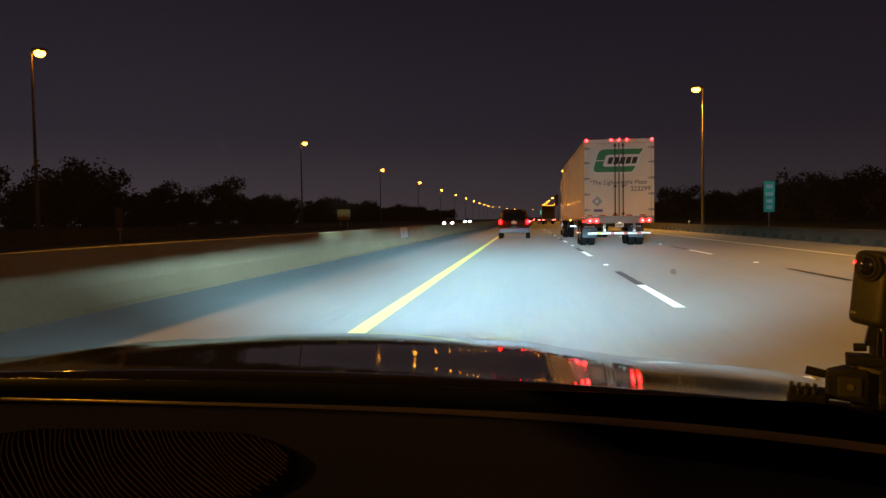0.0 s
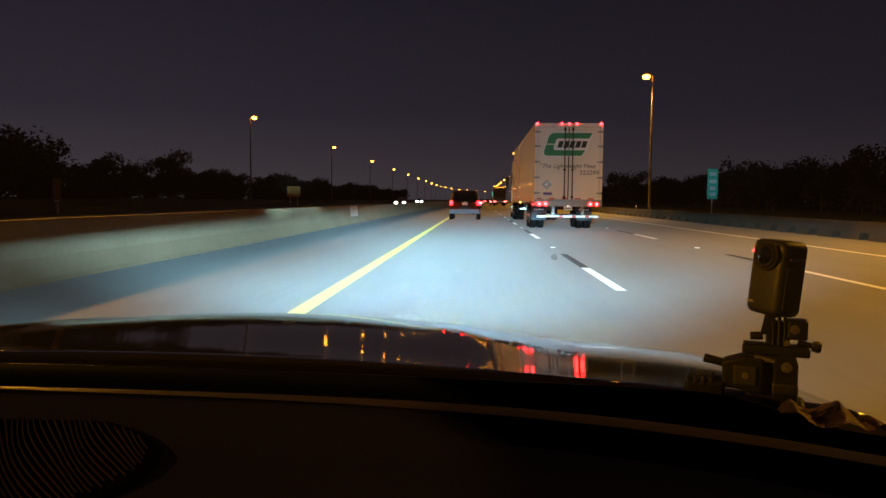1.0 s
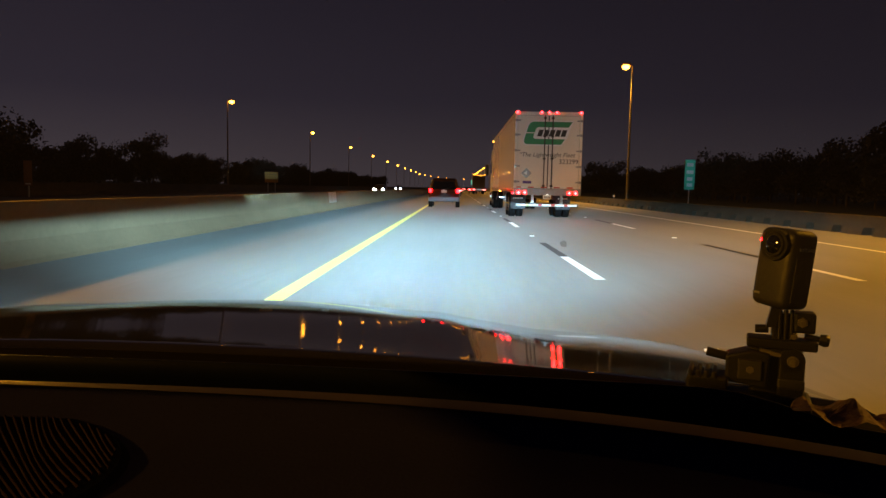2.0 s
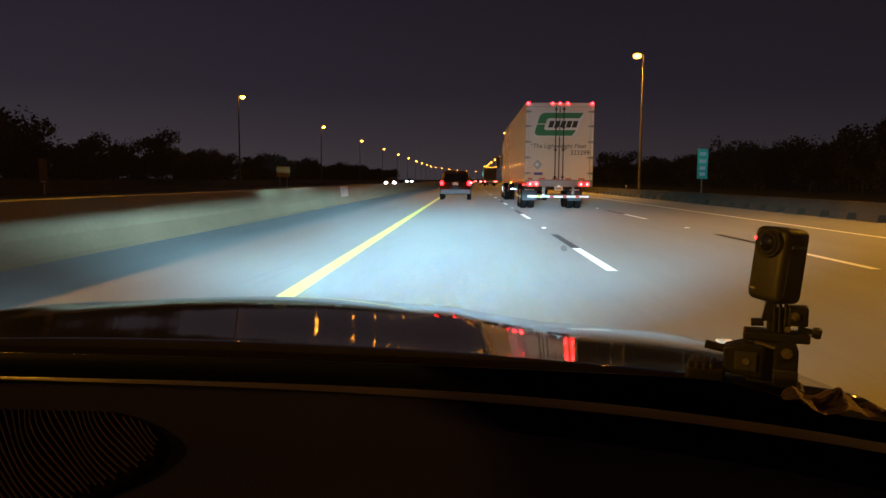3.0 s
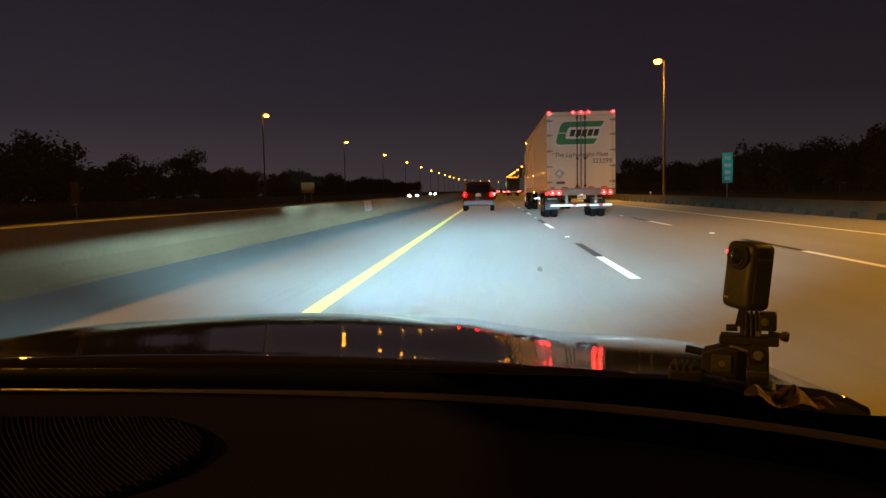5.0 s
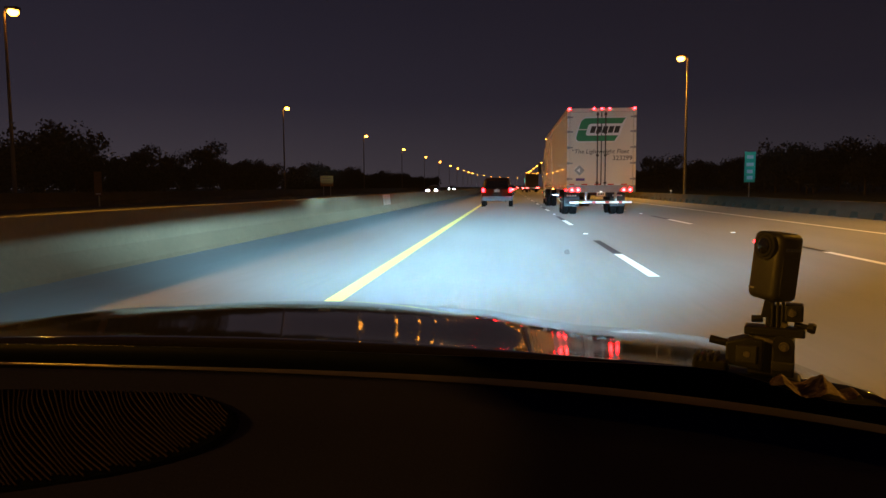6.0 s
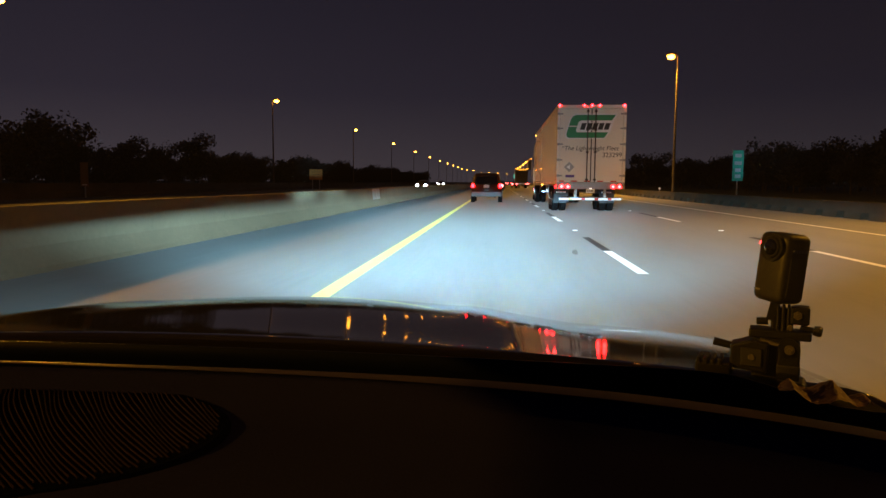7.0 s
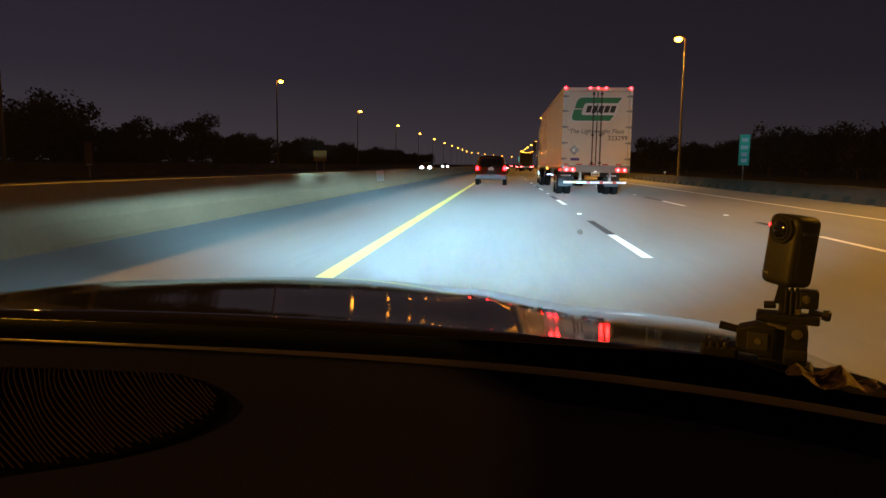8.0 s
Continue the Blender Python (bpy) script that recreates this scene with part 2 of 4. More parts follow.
bm = B()
quad(bm, [(-3500, -600, -0.06), (3500, -600, -0.06), (3500, 4500, -0.06), (-3500, 4500, -0.06)])
tagged(part("ground", bm, M_GROUND), "dark grassy verge beside the motorway at night", "ground", kind="structure")
tagged(part("road", strip(B(), BARRIER_X, RAIL_X + 0.3, 0.0), M_ROAD), "pale concrete motorway carriageway lit by headlights", "road", kind="structure")
tagged(part("road", strip(B(), -28.6, BARRIER_X - 0.3, 0.0), M_ASPHALT), "dark asphalt opposite carriageway behind the barrier", "road", kind="structure")

yellow = part("yellow_edge_line", strip(B(), LINE_YELLOW - 0.095, LINE_YELLOW + 0.095, 0.005), M_YELLOW)
tagged(yellow, "solid yellow painted edge line on the concrete", "road marking", kind="structure")
edge = part("white_edge_line", strip(B(), LINE_EDGE - 0.07, LINE_EDGE + 0.07, 0.005), M_WHITE_LINE)
tagged(edge, "solid white painted edge line beside the shoulder", "road marking", kind="structure")

DASH = 12.19
for line, start in ((LINE_ONE, 9.1), (LINE_TWO, 9.6)):
    white = part("lane_dash", strip(B(), -0.075, 0.075, 0.005, ys=[0.0, 3.05]), M_WHITE_LINE)
    black = part("black_contrast_dash", strip(B(), -0.075, 0.075, 0.005, ys=[0.0, 3.05]), M_BLACK_LINE)
    bm = box(B(), -0.055, 0.055, -0.045, 0.045, 0.0, 0.018, 0.004)
    stud = part("road_stud", bm, M_REFLECTOR)
    for ob, off, label, cat in ((white, 0.0, "white painted lane dash on concrete", "road marking"), (black, 3.05, "black painted contrast dash after a white dash", "road marking"), (stud, 8.2, "small white reflective road stud glinting in headlights", "road stud")):
        tagged(ob, label, cat, group="lane markings", kind="structure")
        for k in range(-1, 34):
            y = start + off + k * DASH
            m = Matrix.Translation((line, y, 0))
            if k == -1:
                ob.matrix_world = m
            else:
                copy_thing(ob, m)

# median barrier, a safety shape
prof = [(-0.30, 0), (0.30, 0), (0.30, 0.075), (0.13, 0.33), (0.08, 0.85), (-0.08, 0.85), (-0.13, 0.33), (-0.30, 0.075)]
part_b = part("median_barrier", along(B(), [(BARRIER_X + x, z) for x, z in prof]), M_BARRIER)
tagged(part_b, "weathered concrete safety barrier between the carriageways", "barrier", kind="structure")
part_b = part("far_barrier", along(B(), [(-28.9 + x, z * 1.15) for x, z in prof]), M_PARAPET)
tagged(part_b, "concrete barrier beyond the opposite carriageway", "barrier", kind="structure")


# ---- street lamps ----
def street_lamp(side):
    """A tapered pole with a short arm and a glowing sodium head; the arm points to side."""
    lamp = thing("street_lamp", "tall metal street lamp with a glowing orange sodium head", "street lamp", group="street lamps")
    part("pole", rod(rod(B(), (0, 0, 0.25), (0, 0, LAMP_H + 0.1), 0.13, 0.07, 12), (0, 0, -0.06), (0, 0, 0.3), 0.22, 0.2, 12), M_POLE, lamp)
    part("arm", rod(B(), (0, 0, LAMP_H), (side * 0.4, 0, LAMP_H + 0.2), 0.05, 0.04, 8), M_POLE, lamp)
    part("head", box(B(), side * 0.55 - 0.42, side * 0.55 + 0.42, -0.22, 0.22, LAMP_H + 0.12, LAMP_H + 0.34, 0.06), M_POLE, lamp)
    bm = B()
    bmesh.ops.create_uvsphere(bm, u_segments=12, v_segments=8, radius=0.30, matrix=Matrix.Translation((side * 0.58, 0, LAMP_H + 0.02)) @ Matrix.Diagonal((1.1, 1.0, 0.8, 1)))
    part("bulb", bm, M_SODIUM, lamp, "glowing orange sodium bulb", smooth=True)
    return lamp


lamp_l, lamp_r = street_lamp(1), street_lamp(-1)
for k in range(-3, 17):
    y = LAMP_L_Y + LAMP_STEP * k
    m = Matrix.Translation((LAMP_L + bend(y), y, 0))
    if k == -3:
        lamp_l.matrix_world = m
    else:
        copy_thing(lamp_l, m)
    y = LAMP_R_Y + LAMP_STEP * k
    m = Matrix.Translation((LAMP_R + bend(y), y, 0))
    if k == -3:
        lamp_r.matrix_world = m
    else:
        copy_thing(lamp_r, m)
for k in range(-3, 8):
    y = LAMP_L_Y + LAMP_STEP * k
    light = spot("street_lamp_light", (LAMP_L + 0.6, y, LAMP_H - 0.45), (LAMP_L + 18.5, y, 0), 34000, 98, SODIUM, 1.0, 0.3)
    light.scale = (1.7, 0.52, 1.0)
    y = LAMP_R_Y + LAMP_STEP * k
    light = spot("street_lamp_light", (LAMP_R - 0.6, y, LAMP_H - 0.45), (LAMP_R - 3.5, y, 0), 9000, 114, SODIUM, 1.0, 0.3)
    light.scale = (2.1, 0.88, 1.0)


# ---- right-hand parapet with drain openings ----
parapet = thing("parapet", "low concrete parapet with drain openings along the shoulder", "barrier", kind="structure")
part("wall", along(B(), [(RAIL_X - 0.12, 0.23), (RAIL_X - 0.06, 0.58), (RAIL_X + 0.14, 0.58), (RAIL_X + 0.14, 0.23)]), M_PARAPET, parapet)
part("back_wall", along(B(), [(RAIL_X + 0.10, -0.06), (RAIL_X + 0.10, 0.23), (RAIL_X + 0.14, 0.23), (RAIL_X + 0.14, -0.06)]), M_PARAPET, parapet)
blk = part("block", loft(B(), [[(-0.20, y, 0.0), (-0.18, y, 0.07), (-0.12, y, 0.23), (0.10, y, 0.23), (0.10, y, 0.0)] for y in (0.0, 1.08)]), M_PARAPET, parapet)
blk.location = (RAIL_X, -4.0, 0)
for k in range(1, 90):
    p = blk.copy()
    scene.collection.objects.link(p)
    p.location = (RAIL_X, -4.0 + k * 1.66, 0)
part("low_wall", along(B(), [(RAIL_X - 0.2, 0.0), (RAIL_X - 0.12, 0.23), (RAIL_X + 0.10, 0.23), (RAIL_X + 0.10, 0.0)], ys=[y for y in Y_STEPS if y > 140 or y == 130]), M_PARAPET, parapet)
for y in (54.5, 117.0):
    mk = thing("delineator", "small white reflective delineator on the parapet", "delineator", group="delineators", at=Matrix.Translation((RAIL_X + 0.05, y, 0.58)))
    part("stem", box(B(), -0.03, 0.03, 0.0, 0.02, 0.0, 0.14), M_GALV, mk)
    part("reflector", rod(B(), (0, -0.004, 0.19), (0, 0.012, 0.19), 0.085, 0.085, 16), M_REFLECTOR, mk, "white round reflector")


# ---- the car that carries the camera ----
HOOD_Y, HOOD_Z = 1.108, 0.9157


def hood_fall(y):
    """Slope of the bonnet's middle: steep at the rear edge, flat behind the middle, rounding off towards the nose."""
    knots = ((1.108, 0.116), (1.19, 0.094), (1.28, 0.073), (1.39, 0.065), (1.50, 0.071), (1.62, 0.085), (1.80, 0.112), (2.00, 0.142), (2.16, 0.18), (2.40, 0.32), (2.70, 0.60))
    for (y0, a), (y1, b) in zip(knots, knots[1:]):
        if y <= y1:
            t = max(y - y0, 0) / (y1 - y0)
            return a + (b - a) * t
    return knots[-1][1]


HOOD_LINE = [HOOD_Z]
for k in range(400):
    HOOD_LINE.append(HOOD_LINE[-1] - 0.004 * sum(hood_fall(HOOD_Y + 0.004 * (k + d)) for d in (-8, -4, 0, 4, 8)) / 5)


def hood_z(u, y):
    k = min(max((y - HOOD_Y) / 0.004, 0), 398.0)
    z = HOOD_LINE[int(k)] + (HOOD_LINE[int(k) + 1] - HOOD_LINE[int(k)]) * (k - int(k))
    d = min(max(y - HOOD_Y, 0), 1.1)
    z -= 0.05 * u * u + 0.0716 * (d - 0.19 * (1 - math.exp(-d / 0.19))) * (u * u if abs(u) < 0.78 else 0.608 - 0.35 * (abs(u) - 0.78))
    z += 0.006 * math.exp(-((abs(u) - 0.52) / 0.07) ** 2) * min(max((y - 1.15) / 0.42, 0), 1)
    over = max(u - 1.14, -u - 1.02, 0)
    z -= 4.0 * over * over
    return z


car = thing("car", "dark glossy car seen from its own front seat over the bonnet", "car", at=Matrix.Translation((CAR_X, 0, 0)))
us = [-1.09 + 2.30 * i / 65 for i in range(66)]
rows = []
for j in range(61):
    row = []
    for u in us:
        y1 = 2.64 - 0.22 * u * u
        y = HOOD_Y + (y1 - HOOD_Y) * j / 60
        row.append((u, y, hood_z(u, y)))
    rows.append(row)
# the rear edge rolls over in a small radius
edge_rows = [[(u, HOOD_Y - 0.012 * math.sin(a), hood_z(u, HOOD_Y) - 0.012 * (1 - math.cos(a))) for u in us] for a in (1.57, 1.25, 0.95, 0.65, 0.35, 0.15)]
skirt = [(u, HOOD_Y - 0.012, hood_z(u, HOOD_Y) - 0.10) for u in us]
front = [(u, 2.65 - 0.22 * u * u, 0.35) for u in us]
part("bonnet", loft(B(), [skirt] + edge_rows + rows + [front], closed=False), M_PAINT, car, "glossy dark bonnet mirroring the lights ahead", smooth=True)
wide_us = [-1.03 + 2.2 * i / 64 for i in range(65)]
# cowl under the windscreen
rows = []
for j, (y, z) in enumerate(((0.70, 0.90), (0.80, 0.895), (0.92, 0.885), (1.02, 0.872), (1.092, 0.862))):
    rows.append([(u, y - 0.09 * u * u * (1.092 - y) / 0.4, z - 0.045 * u * u) for u in wide_us])
part("cowl_panel", loft(B(), rows, closed=False), M_COWL, car, smooth=True)
# dashboard with its raised lip
def step(a, b, t):
    t = min(max((t - a) / (b - a), 0), 1)
    return t * t * (3 - 2 * t)


dash_rows = []
for y, z in ((0.735, 0.93), (0.735, 0.956), (0.725, 0.963), (0.71, 0.960), (0.69, 0.945), (0.62, 0.94), (0.45, 0.945), (0.25, 0.93), (0.12, 0.89), (0.06, 0.80), (0.05, 0.55)):
    dash_rows.append([(u, y - 0.011 - 0.20 * u ** 4 * y / 0.735, z) for u in wide_us])
dash = part("dashboard", loft(B(), dash_rows, closed=False), M_DASH, car, "dark soft plastic dashboard top", smooth=True)
# paler strip for the lit line on the lip, tapered to fade rightwards
lip = []
for y, z in ((0.742, 0.961), (0.739, 0.967), (0.732, 0.969), (0.726, 0.967)):
    lip.append([(u, 0.724 + (y - 0.735) * (1 - 0.6 * max(0, u + 0.2)) - 0.20 * u ** 4 - (0.024 * step(0.0, 0.8, u) if y < 0.73 else 0), 0.962 + (z - 0.962) * (1 - 0.75 * max(0, u + 0.2))) for u in wide_us if u < 1.0])
part("edge_highlight", loft(B(), lip, closed=False), M_LIP, dash, "lamp-lit line of the dashboard edge, put in as a paler strip", smooth=True)
# black band along the foot of the windscreen
band = [[(u, y - 0.09 * u * u, z0 + (z1 - 0.032 * step(0.80, 0.96, u) - z0) * f) for u in wide_us] for y, z0, z1, f in ((0.825, 0.90, 0.975, 0.0), (0.80, 0.90, 0.975, 0.7), (0.785, 0.90, 0.975, 1.0), (0.789, 0.90, 0.975, 1.0), (0.829, 0.90, 0.975, 0.0))]
part("windscreen_band", loft(B(), band, closed=False), M_FRIT, car, "black printed band at the foot of the windscreen", smooth=True)
pane_rows = []
for k in range(13):
    f = k / 12
    us = [-0.93 + 0.13 * f + (2.10 - 0.13 * f) * i / 24 for i in range(25)]
    pane_rows.append([(u, 0.787 - 0.55 * f + 0.03 * math.sin(math.pi * f) - 0.09 * u * u, 0.984 - 0.032 * step(0.80, 0.96, u) * (1 - f) + 0.435 * f) for u in us])
part("windscreen", loft(B(), pane_rows, closed=False, caps=False), M_WINDSCREEN, car, "windscreen with a faint film of road dust", smooth=True)
# a dried insect on the glass
bm = B()
bmesh.ops.create_icosphere(bm, subdivisions=2, radius=0.0028)
for v in bm.verts:
    v.co *= 1.0 + 0.35 * noise.noise(v.co * 500)
    v.co.z *= 0.18
splat = part("insect_splat", bm, smudged_glass("dried_splat", 0.09, 0.15, (0.10, 0.10, 0.09)), car, "small dark dried insect spot", smooth=True)
splat.matrix_local = pose(0.640, 0.604, 1.1172, 52, 0, 0)
# ribbed grille let into the dashboard top
GX = -0.47 - CAR_X
bm = B()
bmesh.ops.create_cone(bm, cap_ends=True, segments=40, radius1=1.0, radius2=0.97, depth=0.004, matrix=Matrix.Translation((GX, 0.56, 0.9445)) @ Matrix.Diagonal((0.21, 0.15, 1, 1)))
grille = part("speaker_grille", bm, M_GRILLE, dash, "ribbed oval speaker grille")
for k in range(92):
    x0 = -0.40 + k * 0.0063
    bm = B()
    pts = []
    for i in range(25):
        s = i / 24
        px = x0 + 0.17 * s + 0.08 * s * s + 0.002 * math.sin(9 * s + 0.7 * k)
        py = 0.14 - 0.27 * s
        if (px / 0.20) ** 2 + (py / 0.145) ** 2 < 1:
            pts.append((GX + px, 0.56 + py, 0.947))
    for a, b in zip(pts, pts[1:]):
        rod(bm, a, b, 0.0009, 0.0009, 6)
    if pts:
        part("rib", bm, M_RIB, grille)
    else:
        bm.free()
# unseen shell behind the windscreen, added to keep lamp light off the dashboard
bm = box(B(), -0.80, 0.80, -1.7, 0.22, 1.42, 1.47, 0.02)
part("roof", bm, M_PAINT, car)
for s in (-1, 1):
    part("side_panel", box(B(), s * 0.93 - 0.03, s * 0.93 + 0.03, -1.7, 0.05, 0.3, 0.98, 0.02), M_PAINT, car)
    part("side_window", loft(B(), [[(s * 0.93, -1.7, 0.97), (s * 0.93, 0.3, 0.97), (s * 0.80, 0.12, 1.43), (s * 0.80, -1.7, 1.43)], [(s * 0.92, -1.7, 0.97), (s * 0.92, 0.3, 0.97), (s * 0.79, 0.12, 1.43), (s * 0.79, -1.7, 1.43)]]), M_WINDSCREEN, car, "clear side window with a faint dusty film")
    part("roof_pillar", loft(B(), [[(s * 0.90, -1.7, 0.98), (s * 0.90, -1.3, 0.98), (s * 0.86, -1.3, 0.98), (s * 0.86, -1.7, 0.98)], [(s * 0.72, -1.5, 1.44), (s * 0.72, -1.1, 1.44), (s * 0.68, -1.1, 1.44), (s * 0.68, -1.5, 1.44)]]), M_PAINT, car)
    lampbox = part("headlight", box(B(), s * 0.62 - 0.15, s * 0.62 + 0.15, 2.50, 2.60, 0.46, 0.56, 0.02), M_GLASS, car)
    # unseen plate added in front of the lamp to shape its beam
    part("shutter", box(B(), s * 0.62 - 0.16, s * 0.62 + 0.16, BEAM_Y + 0.10, BEAM_Y + 0.104, BEAM_Z - 0.0002, BEAM_Z + 0.055), M_BLACK, lampbox)
    for yy in (-1.2, 1.75):
        bm = B()
        rod(bm, (s * 0.72, yy, 0.33), (s * 0.92, yy, 0.33), 0.33, 0.33, 28)
        part("wheel", bm, M_RUBBER, car)
part("floor_pan", box(B(), -0.9, 0.9, -1.75, 2.4, 0.16, 0.24), M_BLACK, car)
part("rear_panel", box(B(), -0.9, 0.9, -1.8, -1.72, 0.24, 1.2, 0.03), M_PAINT, car)


# ---- action camera on its clamp ----
def turned(bm, m):
    bmesh.ops.transform(bm, matrix=m, verts=bm.verts)
    return bm


def rounded(bm, radius):
    bmesh.ops.bevel(bm, geom=bm.edges[:], offset=radius, segments=4, profile=0.5, affect="EDGES")
    return bm


mount = thing("action_camera", "small black action camera on a jointed clamp mount", "camera", at=pose(0.354, 0.868, 0.0, 0, 0, -22))
case = Matrix.Translation((-0.0045, 0, 1.031)) @ Matrix.Rotation(radians(5.0), 4, "Y") @ Matrix.Rotation(radians(-44), 4, "Z")
body_cam = part("body", turned(rounded(box(B(), -0.024, 0.024, -0.0265, 0.0145, 0.0, 0.088), 0.009), case), M_BLACK, mount, "matt black camera body", smooth=True)
lens = part("lens", turned(rod(rod(B(), (0.002, -0.0255, 0.070), (0.002, -0.0300, 0.070), 0.0185, 0.0175, 32), (0.002, -0.0300, 0.070), (0.002, -0.0315, 0.070), 0.0140, 0.0130, 28), case), M_MOUNT, mount)
bm = B()
bmesh.ops.create_uvsphere(bm, u_segments=20, v_segments=10, radius=0.0115, matrix=case @ Matrix.Translation((0.002, -0.0290, 0.070)) @ Matrix.Diagonal((1, 0.5, 1, 1)))
part("glass", bm, M_GLASS, lens, smooth=True)
bm = B()
bmesh.ops.create_icosphere(bm, subdivisions=2, radius=0.0017, matrix=case @ Matrix.Translation((-0.0170, -0.0275, 0.073)))
part("record_light", bm, M_RED_LAMP, mount, "lit red recording light")
for k in range(4):
    part("badge", turned(box(B(), -0.0195 + k * 0.0026, -0.0178 + k * 0.0026, -0.0271, -0.0264, 0.0125, 0.0150), case), M_GREY, body_cam)
for k in range(6):
    part("side_mark", turned(box(B(), 0.0238, 0.0246, -0.016 + k * 0.0040, -0.0132 + k * 0.0040, 0.066, 0.0695), case), M_GREY, body_cam)
part("battery_door", turned(rounded(box(B(), 0.0236, 0.0246, -0.018, 0.008, 0.010, 0.058), 0.0004), case), M_BLACK, body_cam)
# hinge under the body
part("neck", loft(B(), [[(x0, y, z) for x0, z in ((-0.020, 1.008), (-0.010, 1.008), (-0.006, 1.034), (-0.015, 1.034))] for y in (-0.010, 0.008)]), M_MOUNT, mount)
for x in (-0.006, 0.000, 0.006):
    part("prong", box(B(), x - 0.0018, x + 0.0018, -0.010, 0.010, 0.994, 1.030, 0.0015), M_MOUNT, mount)
hinge = part("hinge_block", rounded(box(B(), 0.008, 0.030, -0.011, 0.011, 1.004, 1.027), 0.003), M_MOUNT, mount)
part("bolt", rod(rod(B(), (0.0165, -0.011, 1.0165), (0.0165, -0.0145, 1.0165), 0.0058, 0.0050, 6), (0.0165, -0.0145, 1.0165), (0.0165, -0.0160, 1.0165), 0.0026, 0.0024, 10), M_BOLT, hinge, "small metal bolt")
part("nut", rod(B(), (0.0085, -0.012, 1.0005), (0.0085, -0.0155, 1.0005), 0.0038, 0.0036, 6), M_BOLT, hinge, "small metal nut")
part("side_knob", rounded(rod(B(), (-0.031, -0.002, 1.004), (-0.017, -0.002, 1.005), 0.0050, 0.0050, 14), 0.0012), M_MOUNT, mount)
screw = part("thumb_screw", rod(B(), (0.020, 0, 1.000), (0.037, 0, 0.997), 0.0034, 0.0034, 10), M_MOUNT, mount)
part("screw_head", rod(rod(B(), (0.035, 0, 0.9972), (0.041, 0, 0.9962), 0.0058, 0.0072, 8), (0.041, 0, 0.9962), (0.0445, 0, 0.9956), 0.0072, 0.0060, 8), M_MOUNT, screw)
part("hinge_core", rounded(box(B(), -0.014, 0.012, -0.007, 0.009, 0.994, 1.024), 0.003), M_MOUNT, mount)
part("clamp_core", rounded(box(B(), -0.034, 0.016, -0.010, 0.012, 0.925, 0.986), 0.004), M_MOUNT, mount)
part("upper_plate", rounded(box(B(), -0.039, 0.033, -0.015, 0.015, 0.9845, 0.9955), 0.0025), M_MOUNT, mount)
part("plate_lug", loft(B(), [[(-0.026, y, 0.9800), (-0.004, y, 0.9765), (-0.003, y, 0.9800), (-0.025, y, 0.9850)] for y in (-0.019, -0.014)]), M_BOLT, mount, "worn metal lug")
bm = rounded(box(B(), -0.005, 0.0215, -0.018, 0.014, 0.930, 0.974), 0.003)
rod(bm, (0.00825, -0.018, 0.974), (0.00825, 0.014, 0.974), 0.0131, 0.0131, 24)
arm = part("clamp_arm", bm, M_MOUNT, mount)
part("bolt", rod(rod(B(), (0.009, -0.018, 0.973), (0.009, -0.0205, 0.973), 0.0062, 0.0058, 16), (0.009, -0.0205, 0.973), (0.009, -0.0225, 0.973), 0.0030, 0.0028, 6), M_BOLT, arm, "round steel bolt head")
part("strap", box(B(), -0.0055, 0.0220, -0.0195, 0.0145, 0.941, 0.953, 0.002), M_BLACK, arm)
jaw = part("clamp_block", rounded(loft(B(), [[(-0.060, y, 0.944), (-0.016, y, 0.940), (-0.014, y, 0.980), (-0.036, y, 0.982), (-0.060, y, 0.974)] for y in (-0.024, 0.010)]), 0.003), M_MOUNT, mount)
part("jaw_plate", rounded(box(B(), -0.047, -0.022, -0.0275, -0.023, 0.949, 0.972), 0.0015), M_BLACK, jaw)
part("bolt", rod(B(), (-0.034, -0.0275, 0.961), (-0.034, -0.0295, 0.961), 0.0045, 0.0040, 6), M_BOLT, jaw, "small steel bolt")
part("handle", rounded(rod(B(), (-0.081, -0.012, 0.9745), (-0.058, -0.012, 0.9705), 0.0055, 0.0050, 14), 0.0012), M_MOUNT, jaw)
low = part("low_clamp", rounded(box(B(), -0.101, -0.056, -0.034, 0.006, 0.930, 0.951), 0.004), M_MOUNT, mount)
for k in range(4):
    part("grip_rib", box(B(), -0.099 + k * 0.0085, -0.094 + k * 0.0085, -0.036, 0.002, 0.948, 0.9560, 0.0015), M_MOUNT, low)
part("foot", rounded(box(B(), -0.066, 0.030, -0.030, 0.016, 0.866, 0.934), 0.006), M_MOUNT, mount)

# crumpled dry leaf caught at the foot of the windscreen
verts, faces = [], []
NA, NB = 44, 22
for i in range(NA + 1):
    a = -1 + 2 * i / NA
    for j in range(NB + 1):
        b = -1 + 2 * j / NB
        width = math.sqrt(max(0.03, 1 - abs(a) ** 2.6)) * (1 + 0.12 * math.sin(7 * a + 1) + 0.05 * noise.noise((a * 6, b, 3)))
        ridge = max(0.0, 1 - abs(a - 0.12 + 0.10 * b) / 0.55)
        high = 0.021 * ridge ** 1.1 * (1 - 0.6 * abs(b)) + 0.010 * max(0, 1 - abs(a + 0.72) / 0.35) + 0.008 * max(0, 1 - abs(a - 0.85) / 0.25)
        high += 0.0035 * abs(noise.noise((a * 4, b * 3, 1))) + 0.0010 * noise.noise((a * 10, b * 7, 2))
        verts.append((0.044 * a, 0.028 * b * width + 0.004 * math.sin(5 * a), high + 0.0015))
for i in range(NA):
    for j in range(NB):
        k = i * (NB + 1) + j
        faces.append((k, k + NB + 1, k + NB + 2, k + 1))
mesh = bpy.data.meshes.new("dry_leaf")
